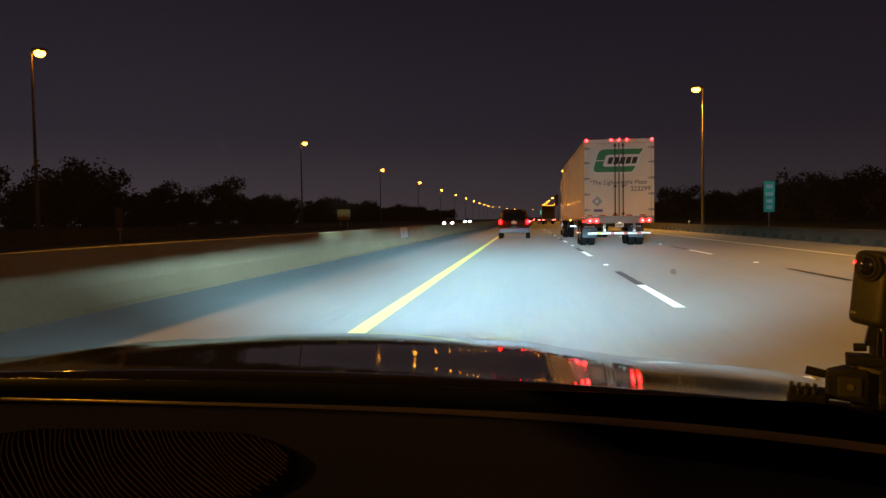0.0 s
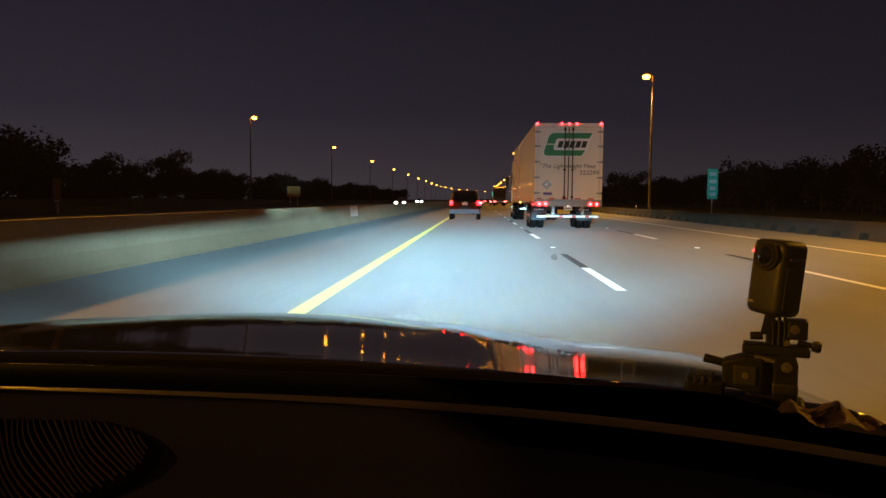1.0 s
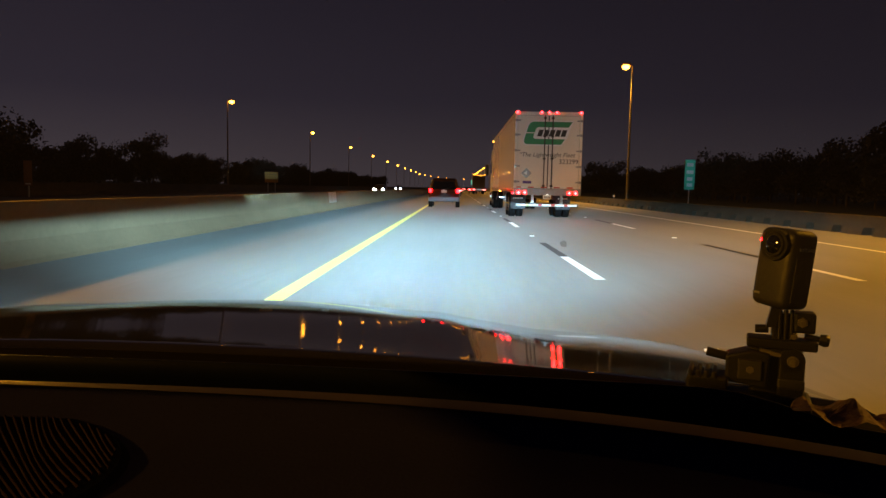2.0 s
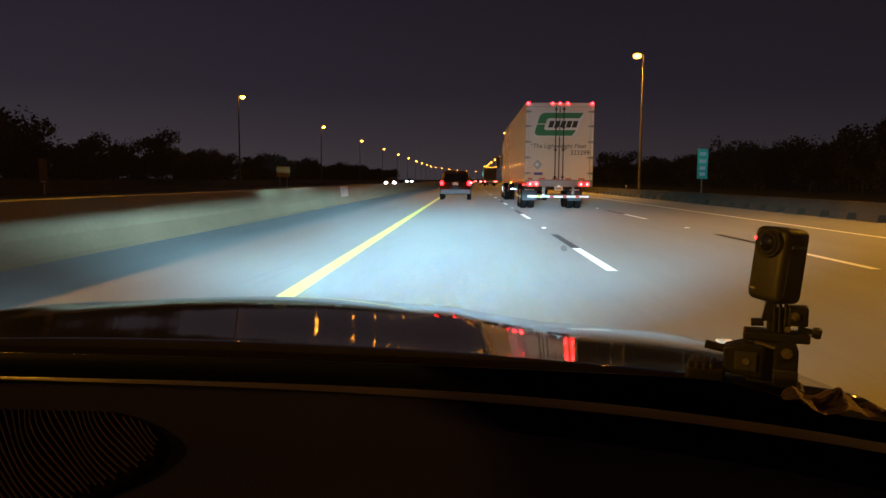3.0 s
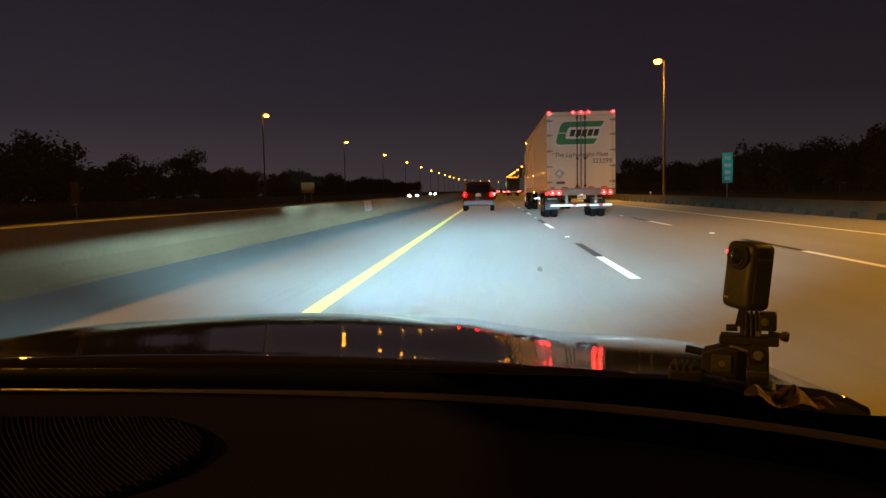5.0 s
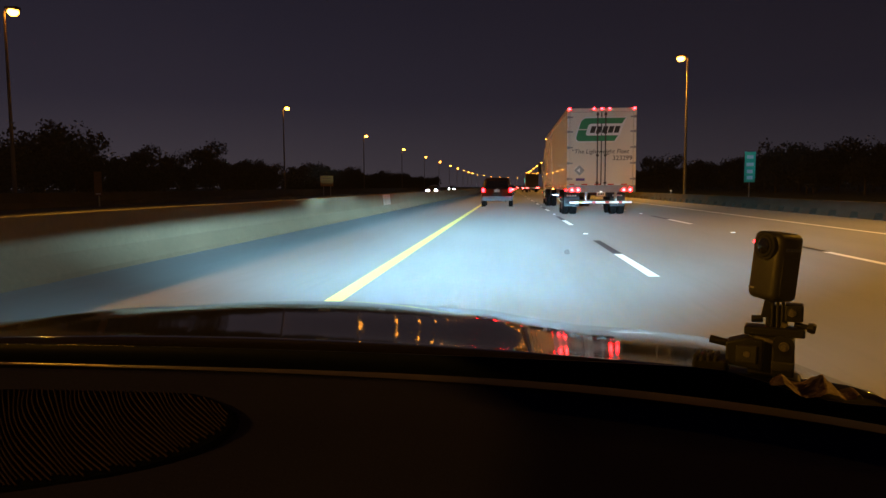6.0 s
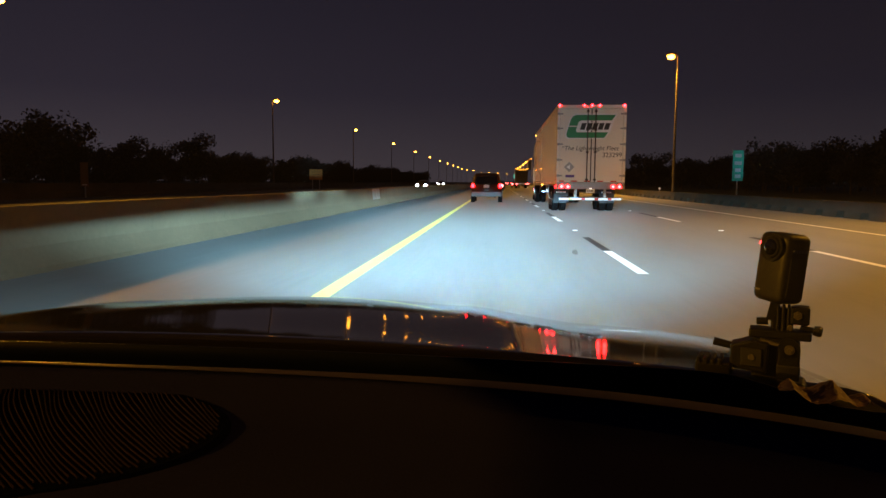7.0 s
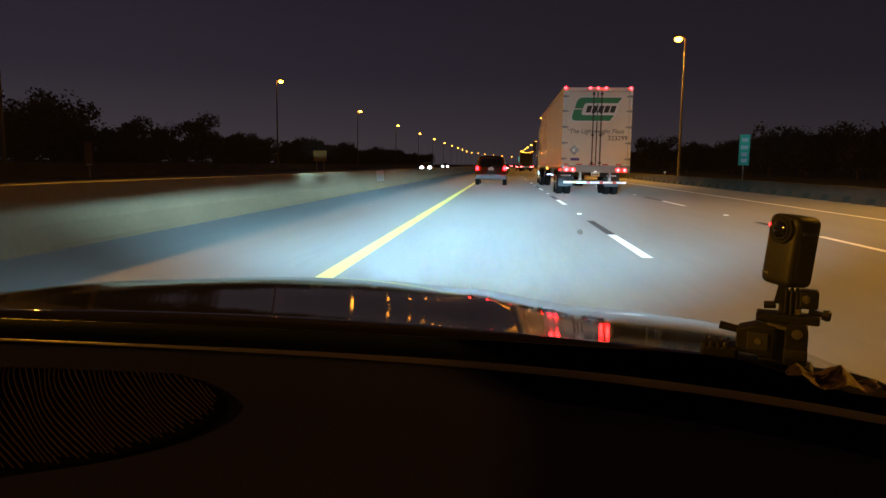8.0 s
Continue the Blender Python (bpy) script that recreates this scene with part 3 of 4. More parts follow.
mesh.from_pydata(verts, [], faces)
mesh.materials.append(material("dry_brown_leaf", (0.17, 0.085, 0.03), 0.65, grain=0.35, scale=90, patch=0.45, patch_scale=28, bump=0.3))
leaf = new("dry_leaf", mesh)
leaf.matrix_world = pose(0.333, 0.702, 0.9545, 0, 4, -14)
tagged(leaf, "crumpled dry brown leaf caught at the foot of the windscreen", "leaf")


# ---- lettering ----
def words(text, size, slant=0.0):
    """A flat mesh of the built-in font, in the xz plane, left end at the origin."""
    curve = bpy.data.curves.new("lettering", "FONT")
    curve.body, curve.size, curve.shear, curve.extrude = text, size, slant, 0.001
    ob = bpy.data.objects.new("lettering", curve)
    scene.collection.objects.link(ob)
    mesh = bpy.data.meshes.new_from_object(ob.evaluated_get(bpy.context.evaluated_depsgraph_get()))
    bpy.data.objects.remove(ob)
    bm = B()
    bm.from_mesh(mesh)
    bpy.data.meshes.remove(mesh)
    bmesh.ops.rotate(bm, verts=bm.verts, cent=(0, 0, 0), matrix=Matrix.Rotation(radians(90), 3, "X"))
    return bm


# ---- the articulated lorry ----
def wheel(parent, x, y, r, side, w=0.26, dish=True):
    """A truck wheel; its disc faces side."""
    wh = part("wheel", rod(B(), (x - w / 2, y, r), (x + w / 2, y, r), r * 0.97, r * 0.97, 32), M_RUBBER, parent)
    prof = [(-w / 2, 0.62), (-w / 2, 0.93), (-w / 2 + 0.03, 1.0), (w / 2 - 0.03, 1.0), (w / 2, 0.93), (w / 2, 0.62)]
    rings = []
    for k in range(32):
        a = 2 * math.pi * k / 32
        rings.append([(x + px, y + r * pr * math.cos(a), r + r * pr * math.sin(a)) for px, pr in prof])
    part("tyre", loft(B(), rings + [rings[0]], closed=True, caps=False), M_RUBBER, wh, smooth=True)
    if dish:
        xs = x + side * (w / 2 + 0.005)
        rings = []
        for rr, off in ((0.60, 0.0), (0.54, -0.02), (0.40, -0.07), (0.22, -0.06), (0.20, 0.02), (0.05, 0.03)):
            rings.append([(xs + side * off, y + r * rr * math.cos(2 * math.pi * k / 28), r + r * rr * math.sin(2 * math.pi * k / 28)) for k in range(28)])
        part("rim", loft(B(), rings), M_CHROME, wh, "polished aluminium rim", smooth=True)
    return wh


LORRY_X, LORRY_Y = 3.50, 27.2
lorry = thing("articulated_lorry", "white box trailer lorry with green shape on its rear doors", "truck", at=Matrix.Translation((LORRY_X, LORRY_Y, 0)))
HW, Z0, Z1, LEN = 1.295, 1.12, 4.11, 16.1
body = part("trailer_box", box(B(), -HW, HW, 0.12, LEN, Z0, Z1, 0.015), M_TRAILER, lorry, "off-white smooth trailer box")
for s in (-1, 1):
    for k in range(1, 26):
        y = 0.3 + k * 0.61
        part("side_seam", box(B(), s * HW - 0.004, s * HW + 0.004, y - 0.02, y + 0.02, Z0 + 0.1, Z1 - 0.1), M_TRAILER, body)
    part("top_rail", box(B(), s * HW - 0.02, s * HW + 0.02, 0.1, LEN, Z1 - 0.09, Z1 + 0.01, 0.006), M_STEEL, body)
    part("bottom_rail", box(B(), s * HW - 0.02, s * HW + 0.02, 0.1, LEN, Z0 - 0.02, Z0 + 0.14, 0.006), M_TRAILER, body)
    for k in range(14):
        y = 0.7 + k * 1.1
        part("reflective_tape", box(B(), s * (HW + 0.021) - 0.003, s * (HW + 0.021) + 0.003, y, y + 0.28, Z0 + 0.04, Z0 + 0.09), M_RED_TAPE if k % 2 else M_WHITE_TAPE, body)
# rear frame
part("door_gasket", box(B(), -0.02, 0.02, 0.03, 0.11, 1.21, 3.985), M_BLACK, lorry, "black rubber strip between the doors")
frame_parts = [(-HW - 0.005, -HW + 0.10, Z0 - 0.02, Z1 + 0.02), (HW - 0.10, HW + 0.005, Z0 - 0.02, Z1 + 0.02), (-HW + 0.10, HW - 0.10, Z1 - 0.12, Z1 + 0.02)]
for a, b, c, d in frame_parts:
    part("rear_post", box(B(), a, b, 0.0, 0.16, c, d, 0.01), M_TRAILER, lorry)
sill = part("rear_sill", box(B(), -HW - 0.005, HW + 0.005, -0.03, 0.18, 0.93, 1.20, 0.012), M_STEEL, lorry, "grey steel rear sill")
for k in range(10):
    x = -1.24 + k * 0.25
    part("reflective_tape", box(B(), x, x + 0.225, 0.02, 0.03, 1.215, 1.262), M_RED_TAPE if k % 2 == 0 else M_WHITE_TAPE, lorry)
for s in (-1, 1):
    x0, x1 = (-1.185, -0.012) if s < 0 else (0.012, 1.185)
    door = part("rear_door", box(B(), x0, x1, 0.035, 0.10, 1.21, 3.985, 0.008), M_TRAILER, lorry, "off-white trailer door")
    for z in (1.45, 2.05, 2.65, 3.25, 3.8):
        part("hinge", box(box(B(), s * 1.17 - 0.09, s * 1.17 + 0.09, 0.012, 0.036, z - 0.028, z + 0.028, 0.006), s * 1.25 - 0.05, s * 1.25 + 0.05, -0.012, 0.02, z - 0.045, z + 0.045, 0.008), M_STEEL, door)
    rodx = s * 0.15
    lock = part("lock_rod", rod(B(), (rodx, 0.0, 1.13), (rodx, 0.0, 4.0), 0.021, 0.021, 10), M_DARK_STEEL, door, "dark grimy locking rod")
    for z in (1.3, 2.35, 3.2, 3.9):
        part("bracket", box(B(), rodx - 0.05, rodx + 0.05, -0.012, 0.036, z - 0.035, z + 0.035, 0.006), M_DARK_STEEL, lock)
    part("handle", box(B(), min(rodx, rodx + s * 0.42), max(rodx, rodx + s * 0.42), -0.022, 0.0, 1.09, 1.125, 0.006), M_STEEL, door)
    for x in (0.86, 1.10):
        lampx = s * x
        hs = part("tail_lamp", rod(B(), (lampx, -0.05, 1.03), (lampx, -0.02, 1.03), 0.062, 0.066, 20), M_RED_LAMP, lorry, "lit round red tail lamp")
        part("bulb", rod(B(), (lampx, -0.056, 1.03), (lampx, -0.05, 1.03), 0.036, 0.038, 14), M_RED_CORE, hs)
    part("top_marker", rod(rod(B(), (s * 1.22, 0.01, 4.115), (s * 1.22, -0.02, 4.115), 0.044, 0.042, 16), (s * 1.22, -0.02, 4.115), (s * 1.22, -0.035, 4.115), 0.042, 0.022, 16), M_MARKER, lorry, "lit red marker lamp")
    part("side_marker", box(B(), s * (HW + 0.03) - 0.015, s * (HW + 0.03) + 0.015, 0.25, 0.33, 0.99, 1.04, 0.006), M_RED_LAMP, lorry)
    part("corner_tape", box(B(), s * 1.245 - 0.02, s * 1.245 + 0.02, -0.006, 0.002, 3.45, 3.78), M_WHITE_TAPE, lorry)
    # underride guard and flaps
    part("guard_post", box(B(), s * 0.56 - 0.055, s * 0.56 + 0.055, -0.02, 0.09, 0.60, 0.94, 0.008), M_CHROME, lorry)
    flap = part("mud_flap", box(B(), s * 0.93 - 0.31, s * 0.93 + 0.31, 2.02, 2.035, 0.34, 0.98, 0.004), M_BLACK, lorry)
    part("flap_bar", box(B(), s * 0.93 - 0.31, s * 0.93 + 0.31, 1.99, 2.045, 0.955, 1.0), M_STEEL, flap)
    for k in range(6):
        xx = s * 0.93 - 0.2 + k * 0.068
        part("flap_mark", box(B(), xx, xx + 0.045, 2.012, 2.019, 0.76, 0.815), M_WHITE_TAPE, flap)
    for y in (2.75, 4.05):
        for x in (0.82, 1.14):
            wheel(lorry, s * x, y, 0.51, s, dish=x > 1)
    for y in (15.3, 16.65):
        for x in (0.82, 1.14):
            wheel(lorry, s * x, y, 0.51, s, dish=x > 1)
    wheel(lorry, s * 1.05, 20.9, 0.51, s)
    part("landing_leg", box(B(), s * 0.7 - 0.06, s * 0.7 + 0.06, 12.0, 12.12, 0.25, 1.1, 0.01), M_STEEL, lorry)
    part("side_strut", rod(B(), (s * 1.15, 13.6, 0.55), (s * 1.15, 12.2, 1.08), 0.03, 0.03, 8), M_CHROME, lorry)
    part("amber_marker", box(B(), s * 1.33 - 0.02, s * 1.33 + 0.02, 8.0, 8.1, 1.02, 1.09, 0.008), M_AMBER, lorry, "lit amber side marker")
    part("front_marker", box(B(), s * 1.31 - 0.02, s * 1.31 + 0.02, LEN - 0.25, LEN - 0.13, 4.0, 4.07, 0.008), M_AMBER, lorry, "lit amber top marker")
    part("fuel_tank", rod(B(), (s * 0.98, 17.6, 0.72), (s * 0.98, 19.6, 0.72), 0.31, 0.31, 20), M_CHROME, lorry)
    mir = part("door_mirror", box(B(), s * 1.48 - 0.11, s * 1.48 + 0.11, 19.9, 20.0, 2.0, 2.75, 0.03), M_BLACK, lorry)
    part("tractor_tail_lamp", box(B(), s * 0.42 - 0.06, s * 0.42 + 0.06, 13.88, 13.92, 0.78, 0.90, 0.01), M_RED_LAMP, lorry, "lit red tractor tail lamp")
for x in (-0.29, 0.0, 0.29):
    part("top_marker", rod(rod(B(), (x, 0.01, 4.115), (x, -0.02, 4.115), 0.040, 0.038, 16), (x, -0.02, 4.115), (x, -0.035, 4.115), 0.038, 0.020, 16), M_MARKER, lorry, "lit red marker lamp")
guard = part("underride_bar", box(B(), -1.2, 1.2, -0.06, 0.06, 0.50, 0.61, 0.012), M_CHROME, lorry)
x = -1.19
for k in range(9):
    w = 0.36 if k % 2 == 0 else 0.14
    part("reflective_tape", box(B(), x, x + w - 0.006, -0.068, -0.058, 0.515, 0.595), M_WHITE_TAPE if k % 2 == 0 else (M_YELLOW if k == 1 else M_RED_TAPE), guard)
    x += w
plate = part("number_plate", box(B(), -0.16, 0.16, -0.045, -0.033, 0.79, 0.94), M_WHITE_TAPE, lorry, "white number plate with unreadable marks")
# added glowing box that brightens the plate below
part("plate_fill", box(B(), -0.05, 0.05, -0.10, -0.06, 0.955, 0.975, 0.005), M_PLATE_FILL, lorry, "small glowing box added to brighten the number plate")
for k in range(5):
    part("plate_bar", box(B(), -0.11 + k * 0.047, -0.08 + k * 0.047, -0.05, -0.045, 0.83, 0.90), M_INK, plate)
part("chassis_rail", box(box(B(), -0.5, -0.38, 1.0, 20.0, 0.75, 1.0), 0.38, 0.5, 1.0, 20.0, 0.75, 1.0), M_BLACK, lorry)
for y in (2.75, 4.05, 15.3, 16.65):
    part("axle", rod(B(), (-0.8, y, 0.51), (0.8, y, 0.51), 0.07, 0.07, 12), M_STEEL, lorry)
part("rear_crossbar", box(B(), -1.0, 1.0, 13.9, 14.0, 0.62, 0.72), M_CHROME, lorry)
# door graphics: a slanted green bracket with a row of dark slanted blocks, no letters
def slab(x0, x1, z0, z1, lean, y=0.027, d=0.006):
    q = [(x0 + lean * z0, z0), (x1 + lean * z0, z0), (x1 + lean * z1, z1), (x0 + lean * z1, z1)]
    return loft(B(), [[(a, y, b) for a, b in q], [(a, y + d, b) for a, b in q]])
LZ = 2.95
def corner(cx, cz, r, a0, a1):
    return [(cx + r * math.cos(radians(a0 + (a1 - a0) * k / 5)), cz + r * math.sin(radians(a0 + (a1 - a0) * k / 5))) for k in range(6)]


outline = [(0.66, 0.81)] + corner(-0.80, 0.63, 0.18, 90, 180) + corner(-0.80, 0.12, 0.18, 180, 270) + [(0.50, -0.06), (0.58, 0.15)] + corner(-0.56, 0.25, 0.10, 270, 180) + corner(-0.56, 0.50, 0.10, 180, 90) + [(0.58, 0.60)]
bracket = part("green_shape", loft(B(), [[(a + 0.30 * b, y, b) for a, b in outline] for y in (0.027, 0.033)]), M_LOGO, lorry, "green slanted bracket shape")
bracket.location = (0, 0, LZ)
rim = [(0.70, 0.855)] + corner(-0.80, 0.63, 0.225, 90, 180) + corner(-0.80, 0.12, 0.225, 180, 270) + [(0.53, -0.105), (0.66, 0.19), (0.66, 0.56)]
backing = part("white_backing", loft(B(), [[(a + 0.30 * b, y, b) for a, b in rim] for y in (0.030, 0.0345)]), M_WHITE_TAPE, lorry, "white vinyl behind the green shape")
backing.location = (0, 0, LZ)
slit = part("white_slit", slab(-0.99, -0.64, 0.36, 0.40, 0.30, y=0.0235, d=0.003), M_TRAILER, bracket)
for k in range(5):
    ob = part("dark_block", slab(-0.52 + k * 0.225, -0.34 + k * 0.225, 0.25, 0.50, 0.30), M_INK, lorry)
    ob.location = (0, 0, LZ)
ob = part("slogan", words("\u201cThe Lightweight Fleet", 0.235, 0.2), M_INK, lorry, "grey slanted lettering")
ob.location = (-1.13, 0.026, 2.42)
ob = part("fleet_number", words("323299", 0.25), M_INK, lorry, "black numerals")
ob.location = (0.42, 0.026, 2.16)
diamond = part("placard_holder", loft(B(), [[(-0.82 + 0.2 * a, y, 1.78 + 0.2 * b) for a, b in ((1, 0), (0, 1), (-1, 0), (0, -1))] for y in (0.012, 0.034)]), M_STEEL, lorry, "diamond-shaped steel placard holder")
part("placard", loft(B(), [[(-0.82 + 0.13 * a, y, 1.78 + 0.13 * b) for a, b in ((0.2, 0.7), (-0.8, 0), (0.2, -0.7))] for y in (0.006, 0.011)]), M_WHITE_TAPE, diamond)
sticker = part("purple_sticker", box(B(), -0.95, -0.62, 0.025, 0.033, 1.38, 1.48), material("purple_sticker", (0.10, 0.05, 0.28), 0.4), lorry, "purple sticker with unreadable marks")
# tractor
cab = [[(-1.22, y, 0.6), (1.22, y, 0.6), (1.22, y, z), (1.05, y, z + 0.18), (-1.05, y, z + 0.18), (-1.22, y, z)] for y, z in ((17.0, 3.7), (19.0, 3.6), (20.2, 2.9))]
part("cab", loft(B(), cab), material("tractor_cab_paint", (0.62, 0.60, 0.56), 0.3, coat=0.6), lorry, "white tractor cab")
for s in (-1, 1):
    part("cab_window", loft(B(), [[(s * x, 18.7, 2.15), (s * x, 19.95, 2.15), (s * x, 19.75, 2.85), (s * x, 18.7, 2.95)] for x in (1.222, 1.232)]), M_GLASS, lorry)
    part("exhaust_stack", rod(B(), (s * 1.1, 16.85, 1.2), (s * 1.1, 16.85, 4.0), 0.07, 0.07, 14), M_CHROME, lorry)
    part("side_fairing", box(B(), s * 1.18 - 0.03, s * 1.18 + 0.03, 17.3, 19.7, 0.36, 1.0, 0.02), M_TRAILER, lorry)
    part("tractor_headlamp", box(B(), s * 0.9 - 0.14, s * 0.9 + 0.14, 21.85, 21.93, 0.85, 1.05, 0.02), M_GLASS, lorry)
part("cab_windscreen", loft(B(), [[(-1.0, y, 2.05), (1.0, y, 2.05), (0.95, y - 0.25, 2.85), (-0.95, y - 0.25, 2.85)] for y in (20.26, 20.30)]), M_GLASS, lorry)
part("engine_hood", loft(B(), [[(-1.1, y, 0.6), (1.1, y, 0.6), (1.1, y, z), (-1.1, y, z)] for y, z in ((20.2, 1.9), (21.6, 1.7), (21.9, 1.3))]), M_TRAILER, lorry)


# ---- cars ----
def car_body(rings):
    """Skin a car from stations (y, half width low, half width, half width of roof, sill, belt, roof)."""
    skin = []
    for y, w0, w1, wr, z0, zb, zr in rings:
        half = [(w0, z0), (w1 * 0.985, z0 + 0.08), (w1, (z0 + zb) / 2), (w1 * 0.988, zb - 0.06), (w1 * 0.955, zb), (wr + (w1 * 0.955 - wr) * 0.10, max(zb + 0.005, zr - 0.10)), (wr - 0.02, max(zb + 0.008, zr - 0.04)), (wr - 0.10, zr - 0.008), (wr * 0.5, zr + 0.01)]
        skin.append([(-x, y, z) for x, z in half] + [(x, y, z) for x, z in half[::-1]])
    return loft(B(), skin)


def small_wheel(parent, x, y, r, w=0.2):
    wh = part("wheel", rod(B(), (x - w / 2, y, r), (x + w / 2, y, r), r, r, 24), M_RUBBER, parent)
    s = 1 if x > 0 else -1
    part("rim", rod(B(), (x + s * w / 2, y, r), (x + s * (w / 2 + 0.01), y, r), r * 0.62, r * 0.58, 20), M_CHROME, wh)


suv = thing("suv", "dark red sport utility car with lit tail lamps", "car", at=Matrix.Translation((-0.72, 40.5, 0)))
part("body", car_body([(0.0, 0.80, 0.86, 0.66, 0.42, 0.98, 1.62), (0.10, 0.84, 0.90, 0.70, 0.36, 1.0, 1.68), (1.5, 0.86, 0.91, 0.72, 0.3, 1.0, 1.72), (2.6, 0.86, 0.91, 0.72, 0.3, 0.98, 1.68), (3.3, 0.86, 0.90, 0.80, 0.3, 0.96, 1.10), (4.3, 0.80, 0.84, 0.76, 0.36, 0.86, 0.94)]), M_SUV, suv, smooth=True)
part("bumper", box(B(), -0.86, 0.86, -0.12, 0.10, 0.36, 0.62, 0.05), M_GREY, suv, "grey plastic rear bumper")
part("rear_window", loft(B(), [[(-0.70, y - 0.02, 1.05), (0.70, y - 0.02, 1.05), (0.58, y + 0.01, 1.53), (-0.58, y + 0.01, 1.53)] for y in (-0.015, 0.02)]), M_GLASS, suv)
for s in (-1, 1):
    part("tail_lamp", box(B(), s * 0.79 - 0.075, s * 0.79 + 0.075, -0.04, 0.08, 0.87, 1.08, 0.03), M_RED_LAMP, suv, "lit red tail lamp")
    part("side_window", box(B(), s * 0.80 - 0.012, s * 0.80 + 0.012, 0.5, 2.5, 1.08, 1.5), M_GLASS, suv)
    part("door_mirror", box(B(), s * 1.0 - 0.10, s * 1.0 + 0.10, 2.75, 2.87, 1.02, 1.18, 0.03), M_SUV, suv)
    part("door_seam", box(B(), s * 0.912 - 0.004, s * 0.912 + 0.004, 1.55, 1.57, 0.45, 0.95), M_BLACK, suv)
    for y in (0.85, 3.45):
        rings = [[(s * x, y + rr * math.cos(math.pi * k / 16), 0.36 + rr * math.sin(math.pi * k / 16)) for k in range(17)] for x, rr in ((0.86, 0.40), (0.925, 0.40), (0.925, 0.46), (0.86, 0.46))]
        part("wheel_arch", loft(B(), rings, closed=False), M_GREY, suv)
        small_wheel(suv, s * 0.80, y, 0.36, 0.24)
part("rear_wiper", rod(B(), (0.0, -0.05, 1.07), (0.34, -0.045, 1.14), 0.010, 0.007, 6), M_BLACK, suv)
part("hatch_handle", box(B(), -0.20, 0.20, -0.05, -0.02, 1.04, 1.06, 0.006), M_BLACK, suv)
part("exhaust_pipe", rod(B(), (0.5, -0.14, 0.33), (0.5, 0.2, 0.33), 0.03, 0.03, 10), M_BLACK, suv)
part("brake_lamp", box(B(), -0.14, 0.14, -0.03, 0.02, 1.57, 1.60), M_GLASS, suv)
pl = part("number_plate", box(B(), -0.16, 0.16, -0.045, -0.02, 0.86, 1.01), M_WHITE_TAPE, suv, "white number plate")
# glowing box, added so the plate shows up
part("plate_fill", box(B(), -0.05, 0.05, -0.07, -0.05, 1.025, 1.035, 0.003), M_PLATE_FILL, suv, "small glowing box added to brighten the number plate")
part("roof_rail", rod(rod(B(), (-0.6, 0.4, 1.75), (-0.6, 2.4, 1.75), 0.02), (0.6, 0.4, 1.75), (0.6, 2.4, 1.75), 0.02), M_BLACK, suv)


box_truck = thing("box_truck", "box lorry ahead with lit marker lamps", "truck", at=Matrix.Translation((4.5, 140.0, 0)))
part("cargo_box", box(B(), -1.25, 1.25, 0.0, 7.5, 1.0, 3.9, 0.03), M_BOX, box_truck)
part("cab", loft(B(), [[(-1.1, y, 0.5), (1.1, y, 0.5), (1.1, y, z), (-1.1, y, z)] for y, z in ((7.6, 2.7), (9.0, 2.6), (9.8, 1.6))]), M_BOX, box_truck)
part("rear_sill", box(B(), -1.25, 1.25, -0.05, 0.1, 0.75, 1.0, 0.01), M_STEEL, box_truck)
for k in range(5):
    part("roof_marker", box(B(), -0.85 + k * 0.4, -0.75 + k * 0.4, -0.05, 0.0, 3.66, 3.72, 0.01), M_AMBER, box_truck, "lit amber marker lamp")
for s in (-1, 1):
    part("tail_lamp", box(B(), s * 1.0 - 0.14, s * 1.0 + 0.14, -0.09, -0.04, 0.8, 0.93, 0.01), M_RED_CORE, box_truck, "lit red tail lamp")
    part("marker", box(B(), s * 1.15 - 0.07, s * 1.15 + 0.07, -0.05, 0.0, 3.82, 3.90, 0.01), M_AMBER, box_truck, "lit amber marker lamp")
    for y in (1.6, 8.4):
        small_wheel(box_truck, s * 0.95, y, 0.48, 0.4)


def oncoming(x, y):
    ob = thing("oncoming_car", "oncoming car with bright bluish white headlamps", "car", group="oncoming cars", at=pose(x, y, 0, 0, 0, 180))
    part("body", car_body([(-4.4, 0.76, 0.84, 0.74, 0.4, 0.9, 1.0), (-3.4, 0.82, 0.88, 0.66, 0.3, 0.92, 1.3), (-2.6, 0.84, 0.89, 0.62, 0.28, 0.92, 1.44), (-1.6, 0.84, 0.89, 0.64, 0.28, 0.92, 1.40), (-1.0, 0.84, 0.88, 0.74, 0.28, 0.9, 0.98), (-0.1, 0.78, 0.84, 0.74, 0.3, 0.74, 0.8), (0.0, 0.7, 0.78, 0.7, 0.34, 0.6, 0.66)]), M_PAINT, ob)
    part("windscreen", loft(B(), [[(-0.66, -1.0 + d, 0.99), (0.66, -1.0 + d, 0.99), (0.56, -1.56 + d, 1.37), (-0.56, -1.56 + d, 1.37)] for d in (0.0, 0.03)]), M_GLASS, ob)
    for s in (-1, 1):
        bm = B()
        bmesh.ops.create_uvsphere(bm, u_segments=14, v_segments=8, radius=0.20, matrix=Matrix.Translation((s * 0.62, -0.02, 0.66)) @ Matrix.Diagonal((1.1, 0.5, 0.75, 1)))
        part("headlamp", bm, M_HEADLAMP, ob, "glaring white headlamp", smooth=True)
        for yy in (-0.85, -3.5):
            small_wheel(ob, s * 0.78, yy, 0.33)
    return ob


oncoming(-11.8, 106.0)
oncoming(-15.5, 186.0)


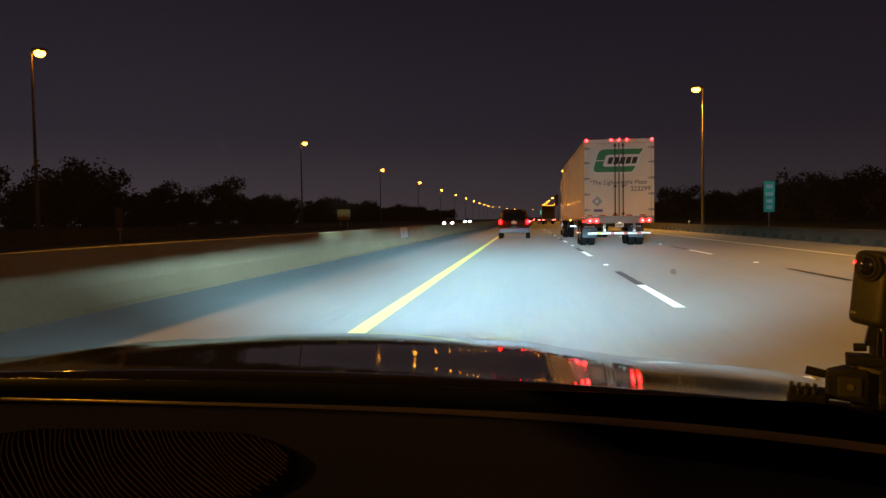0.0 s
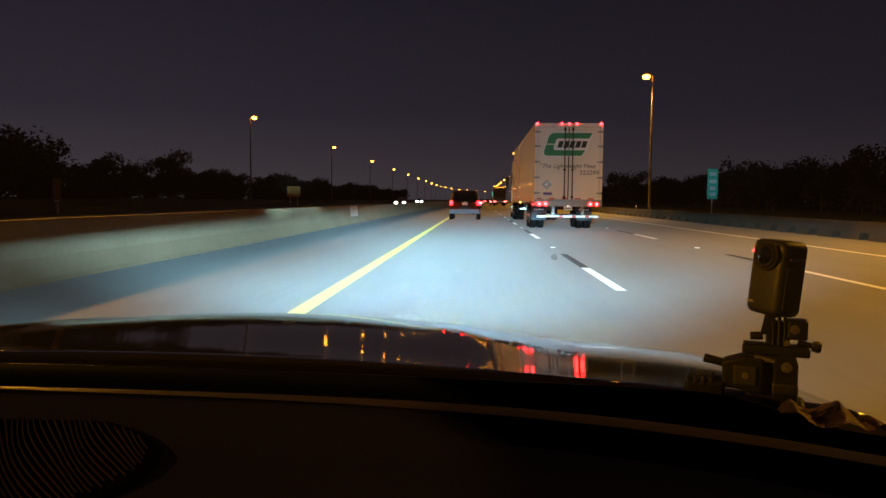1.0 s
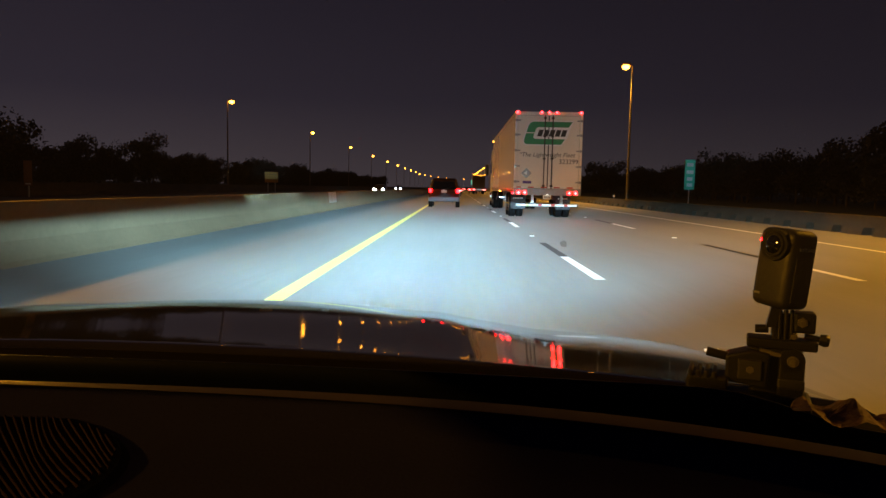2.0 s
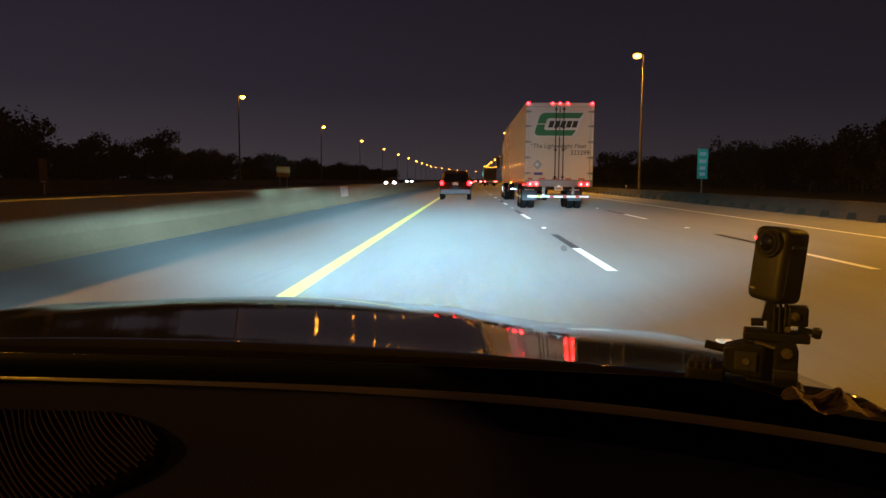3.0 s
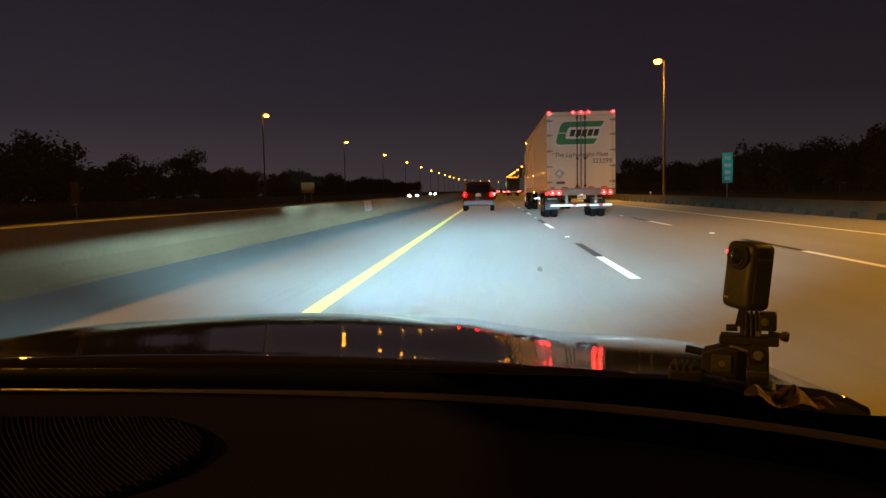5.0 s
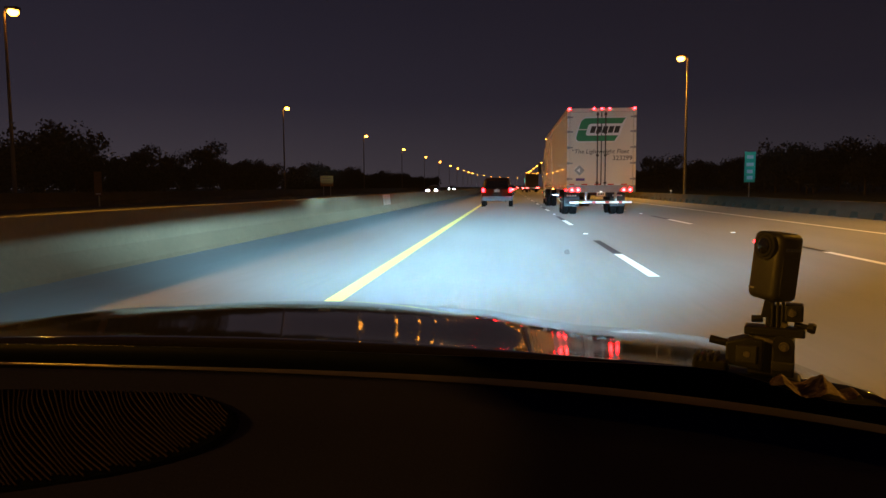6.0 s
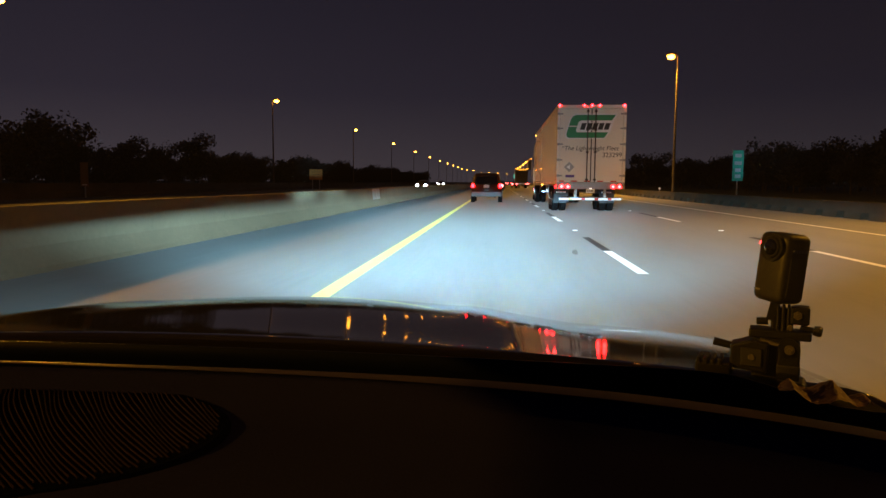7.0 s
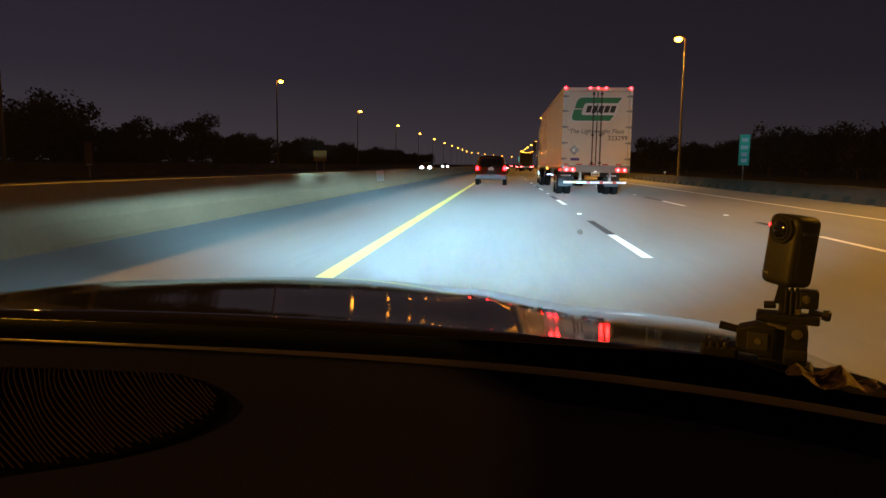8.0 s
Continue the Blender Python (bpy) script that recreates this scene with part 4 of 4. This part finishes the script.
def distant_car(x, y):
    ob = thing("distant_car", "distant dark car with lit red tail lamps", "car", group="traffic far ahead", at=Matrix.Translation((x + bend(y), y, 0)))
    part("body", car_body([(0.0, 0.78, 0.84, 0.64, 0.34, 0.92, 1.2), (0.6, 0.82, 0.88, 0.64, 0.3, 0.94, 1.4), (2.2, 0.84, 0.89, 0.64, 0.28, 0.92, 1.44), (3.2, 0.82, 0.88, 0.74, 0.28, 0.9, 0.98), (4.4, 0.76, 0.82, 0.7, 0.34, 0.7, 0.8)]), M_PAINT, ob)
    for s in (-1, 1):
        part("tail_lamp", box(B(), s * 0.68 - 0.14, s * 0.68 + 0.14, -0.05, 0.03, 0.70, 0.90, 0.03), M_RED_CORE, ob, "lit red tail lamp")
        for yy in (0.8, 3.5):
            small_wheel(ob, s * 0.76, yy, 0.33)


for x, y in ((0.3, 128.0), (3.6, 150.0), (0.1, 205.0), (7.2, 190.0), (3.7, 262.0), (0.2, 330.0), (7.3, 300.0), (-0.2, 96.0), (7.4, 118.0), (3.4, 225.0), (7.5, 240.0), (0.0, 270.0), (3.6, 305.0), (7.2, 355.0), (3.5, 380.0), (0.1, 410.0)):
    distant_car(x, y)

# ---- signs ----
mile = thing("mile_marker", "small green mile marker sign on a post", "road sign", at=Matrix.Translation((13.7, 41.5, 0)))
part("post", box(B(), -0.03, 0.03, 0.0, 0.05, -0.06, 1.5), M_GALV, mile)
panel = part("panel", box(B(), -0.30, 0.30, -0.03, -0.005, 1.33, 3.08, 0.004), M_GREEN, mile)
for z, w in ((2.78, 0.18), (2.35, 0.2), (1.95, 0.16), (1.6, 0.16)):
    part("white_bar", box(B(), -w, w, -0.036, -0.03, z - 0.10, z + 0.10), M_WHITE_TAPE, panel)

narrow = thing("narrow_sign", "narrow brownish marker sign on a post", "road sign", at=Matrix.Translation((-27.6, 44.6, 0)))
part("post", box(B(), -0.04, 0.04, 0.0, 0.06, -0.06, 2.2), M_GALV, narrow)
part("panel", box(B(), -0.27, 0.27, -0.03, -0.005, 0.75, 2.35, 0.004), M_DULL, narrow)
part("pale_bar", box(B(), -0.18, 0.18, -0.036, -0.03, 0.82, 0.9), M_WHITE_TAPE, narrow)

patch = part("barrier_patch", loft(B(), [[(BARRIER_X + 0.14 + d, y, 0.335), (BARRIER_X + 0.085 + d, y, 0.83), (BARRIER_X + 0.083 + d, y, 0.83), (BARRIER_X + 0.138 + d, y, 0.335)] for y, d in ((32.6, 0.004), (34.6, 0.004))]), material("pale_patch_face", (0.6, 0.6, 0.58), 0.8, grain=0.2, scale=10, patch=0.3, patch_scale=2))
tagged(patch, "pale patch on the concrete barrier", "patch", kind="structure")

far_sign = thing("direction_sign", "distant green direction sign on two posts, glow built into its panel", "road sign", at=Matrix.Translation((14.0, 540.0, 0)))
for s in (-1, 1):
    part("post", box(B(), s * 1.6 - 0.1, s * 1.6 + 0.1, 0.0, 0.15, -0.06, 4.4), M_GALV, far_sign)
# the panel itself emits, standing in for light its sheeting throws back
panel = part("panel", box(B(), -2.5, 2.5, -0.06, 0.0, 4.2, 7.4), material("self_glowing_green_sign", (0.02, 0.35, 0.2), 0.4, emit=(0.15, 0.8, 0.55), power=0.6), far_sign)
part("white_bar", box(box(B(), -1.9, 1.9, -0.08, -0.06, 6.2, 6.8), -1.5, 1.5, -0.08, -0.06, 5.0, 5.6), M_WHITE_TAPE, panel)

board = thing("brown_sign", "yellowish brown square road sign on two posts", "road sign", at=Matrix.Translation((-27.9, 105.0, 0)))
for s in (-1, 1):
    part("post", box(B(), s * 0.55 - 0.05, s * 0.55 + 0.05, 0.0, 0.08, -0.06, 2.9), M_GALV, board)
part("panel", box(B(), -1.0, 1.0, -0.05, -0.01, 1.4, 3.0, 0.005), M_BROWN, board)
for z in (2.6, 2.2, 1.8):
    part("sign_bar", box(B(), -0.70, 0.70, -0.058, -0.05, z - 0.035, z + 0.035), M_DULL, board)


# ---- trees ----
def tree(seed, high):
    r = random.Random(seed)
    ob = thing("tree", "dark leafy roadside tree against the night sky", "tree", group="roadside trees")
    bm = B()
    rod(bm, (0, 0, -0.1), (r.uniform(-0.3, 0.3), 0, high * 0.55), 0.22, 0.12, 8)
    for k in range(7):
        a = r.uniform(0, 6.28)
        z = high * r.uniform(0.25, 0.55)
        rod(bm, (0, 0, z), (math.cos(a) * high * 0.25, math.sin(a) * high * 0.25, z + high * r.uniform(0.15, 0.3)), 0.08, 0.03, 6)
    part("trunk", bm, M_BARK, ob)
    verts, faces = [], []
    blobs = [(r.uniform(-0.28, 0.28) * high, r.uniform(-0.28, 0.28) * high, high * r.uniform(0.25, 0.86), high * r.uniform(0.10, 0.20)) for _ in range(26)]
    for cx, cy, cz, cr in blobs:
        for _ in range(90):
            d = Vector((r.gauss(0, 1), r.gauss(0, 1), r.gauss(0, 0.8)))
            p = Vector((cx, cy, cz)) + d.normalized() * cr * r.uniform(0.55, 1.08)
            s = r.uniform(0.16, 0.46)
            u = Vector((r.gauss(0, 1), r.gauss(0, 1), r.gauss(0, 1))).normalized()
            v = u.cross(Vector((r.gauss(0, 1), r.gauss(0, 1), r.gauss(0, 1)))).normalized()
            i = len(verts)
            verts += [p - u * s, p + v * s * 0.6, p + u * s, p - v * s * 0.6]
            faces.append((i, i + 1, i + 2, i + 3))
    mesh = bpy.data.meshes.new("crown")
    mesh.from_pydata(verts, [], faces)
    mesh.materials.append(M_LEAF)
    crown = new("crown", mesh)
    crown.parent = ob
    return ob


kinds = [tree(11, 9.0), tree(12, 10.5), tree(13, 8.0), tree(14, 12.0)]
used = set()
rng = random.Random(5)
for side, x0, y0, count, step in ((-1, -46, 20, 125, 3.6), (1, 36, 30, 105, 3.8), (-1, -64, 20, 75, 6.0), (1, 56, 34, 70, 6.0)):
    for k in range(count):
        y = y0 + k * step + rng.uniform(-2.5, 2.5)
        x = x0 + side * rng.uniform(0, 14) + bend(y)
        src = kinds[rng.randrange(4)]
        s = rng.uniform(0.52, 0.78) * (0.95 if side > 0 else 1.0) * (1.15 if abs(x0) > 50 else 1.0)
        m = pose(x, y, -0.06, 0, 0, rng.uniform(0, 360))
        ob = src if src not in used else copy_thing(src, m)
        used.add(src)
        ob.matrix_world = m @ Matrix.Diagonal((s, s, s, 1))
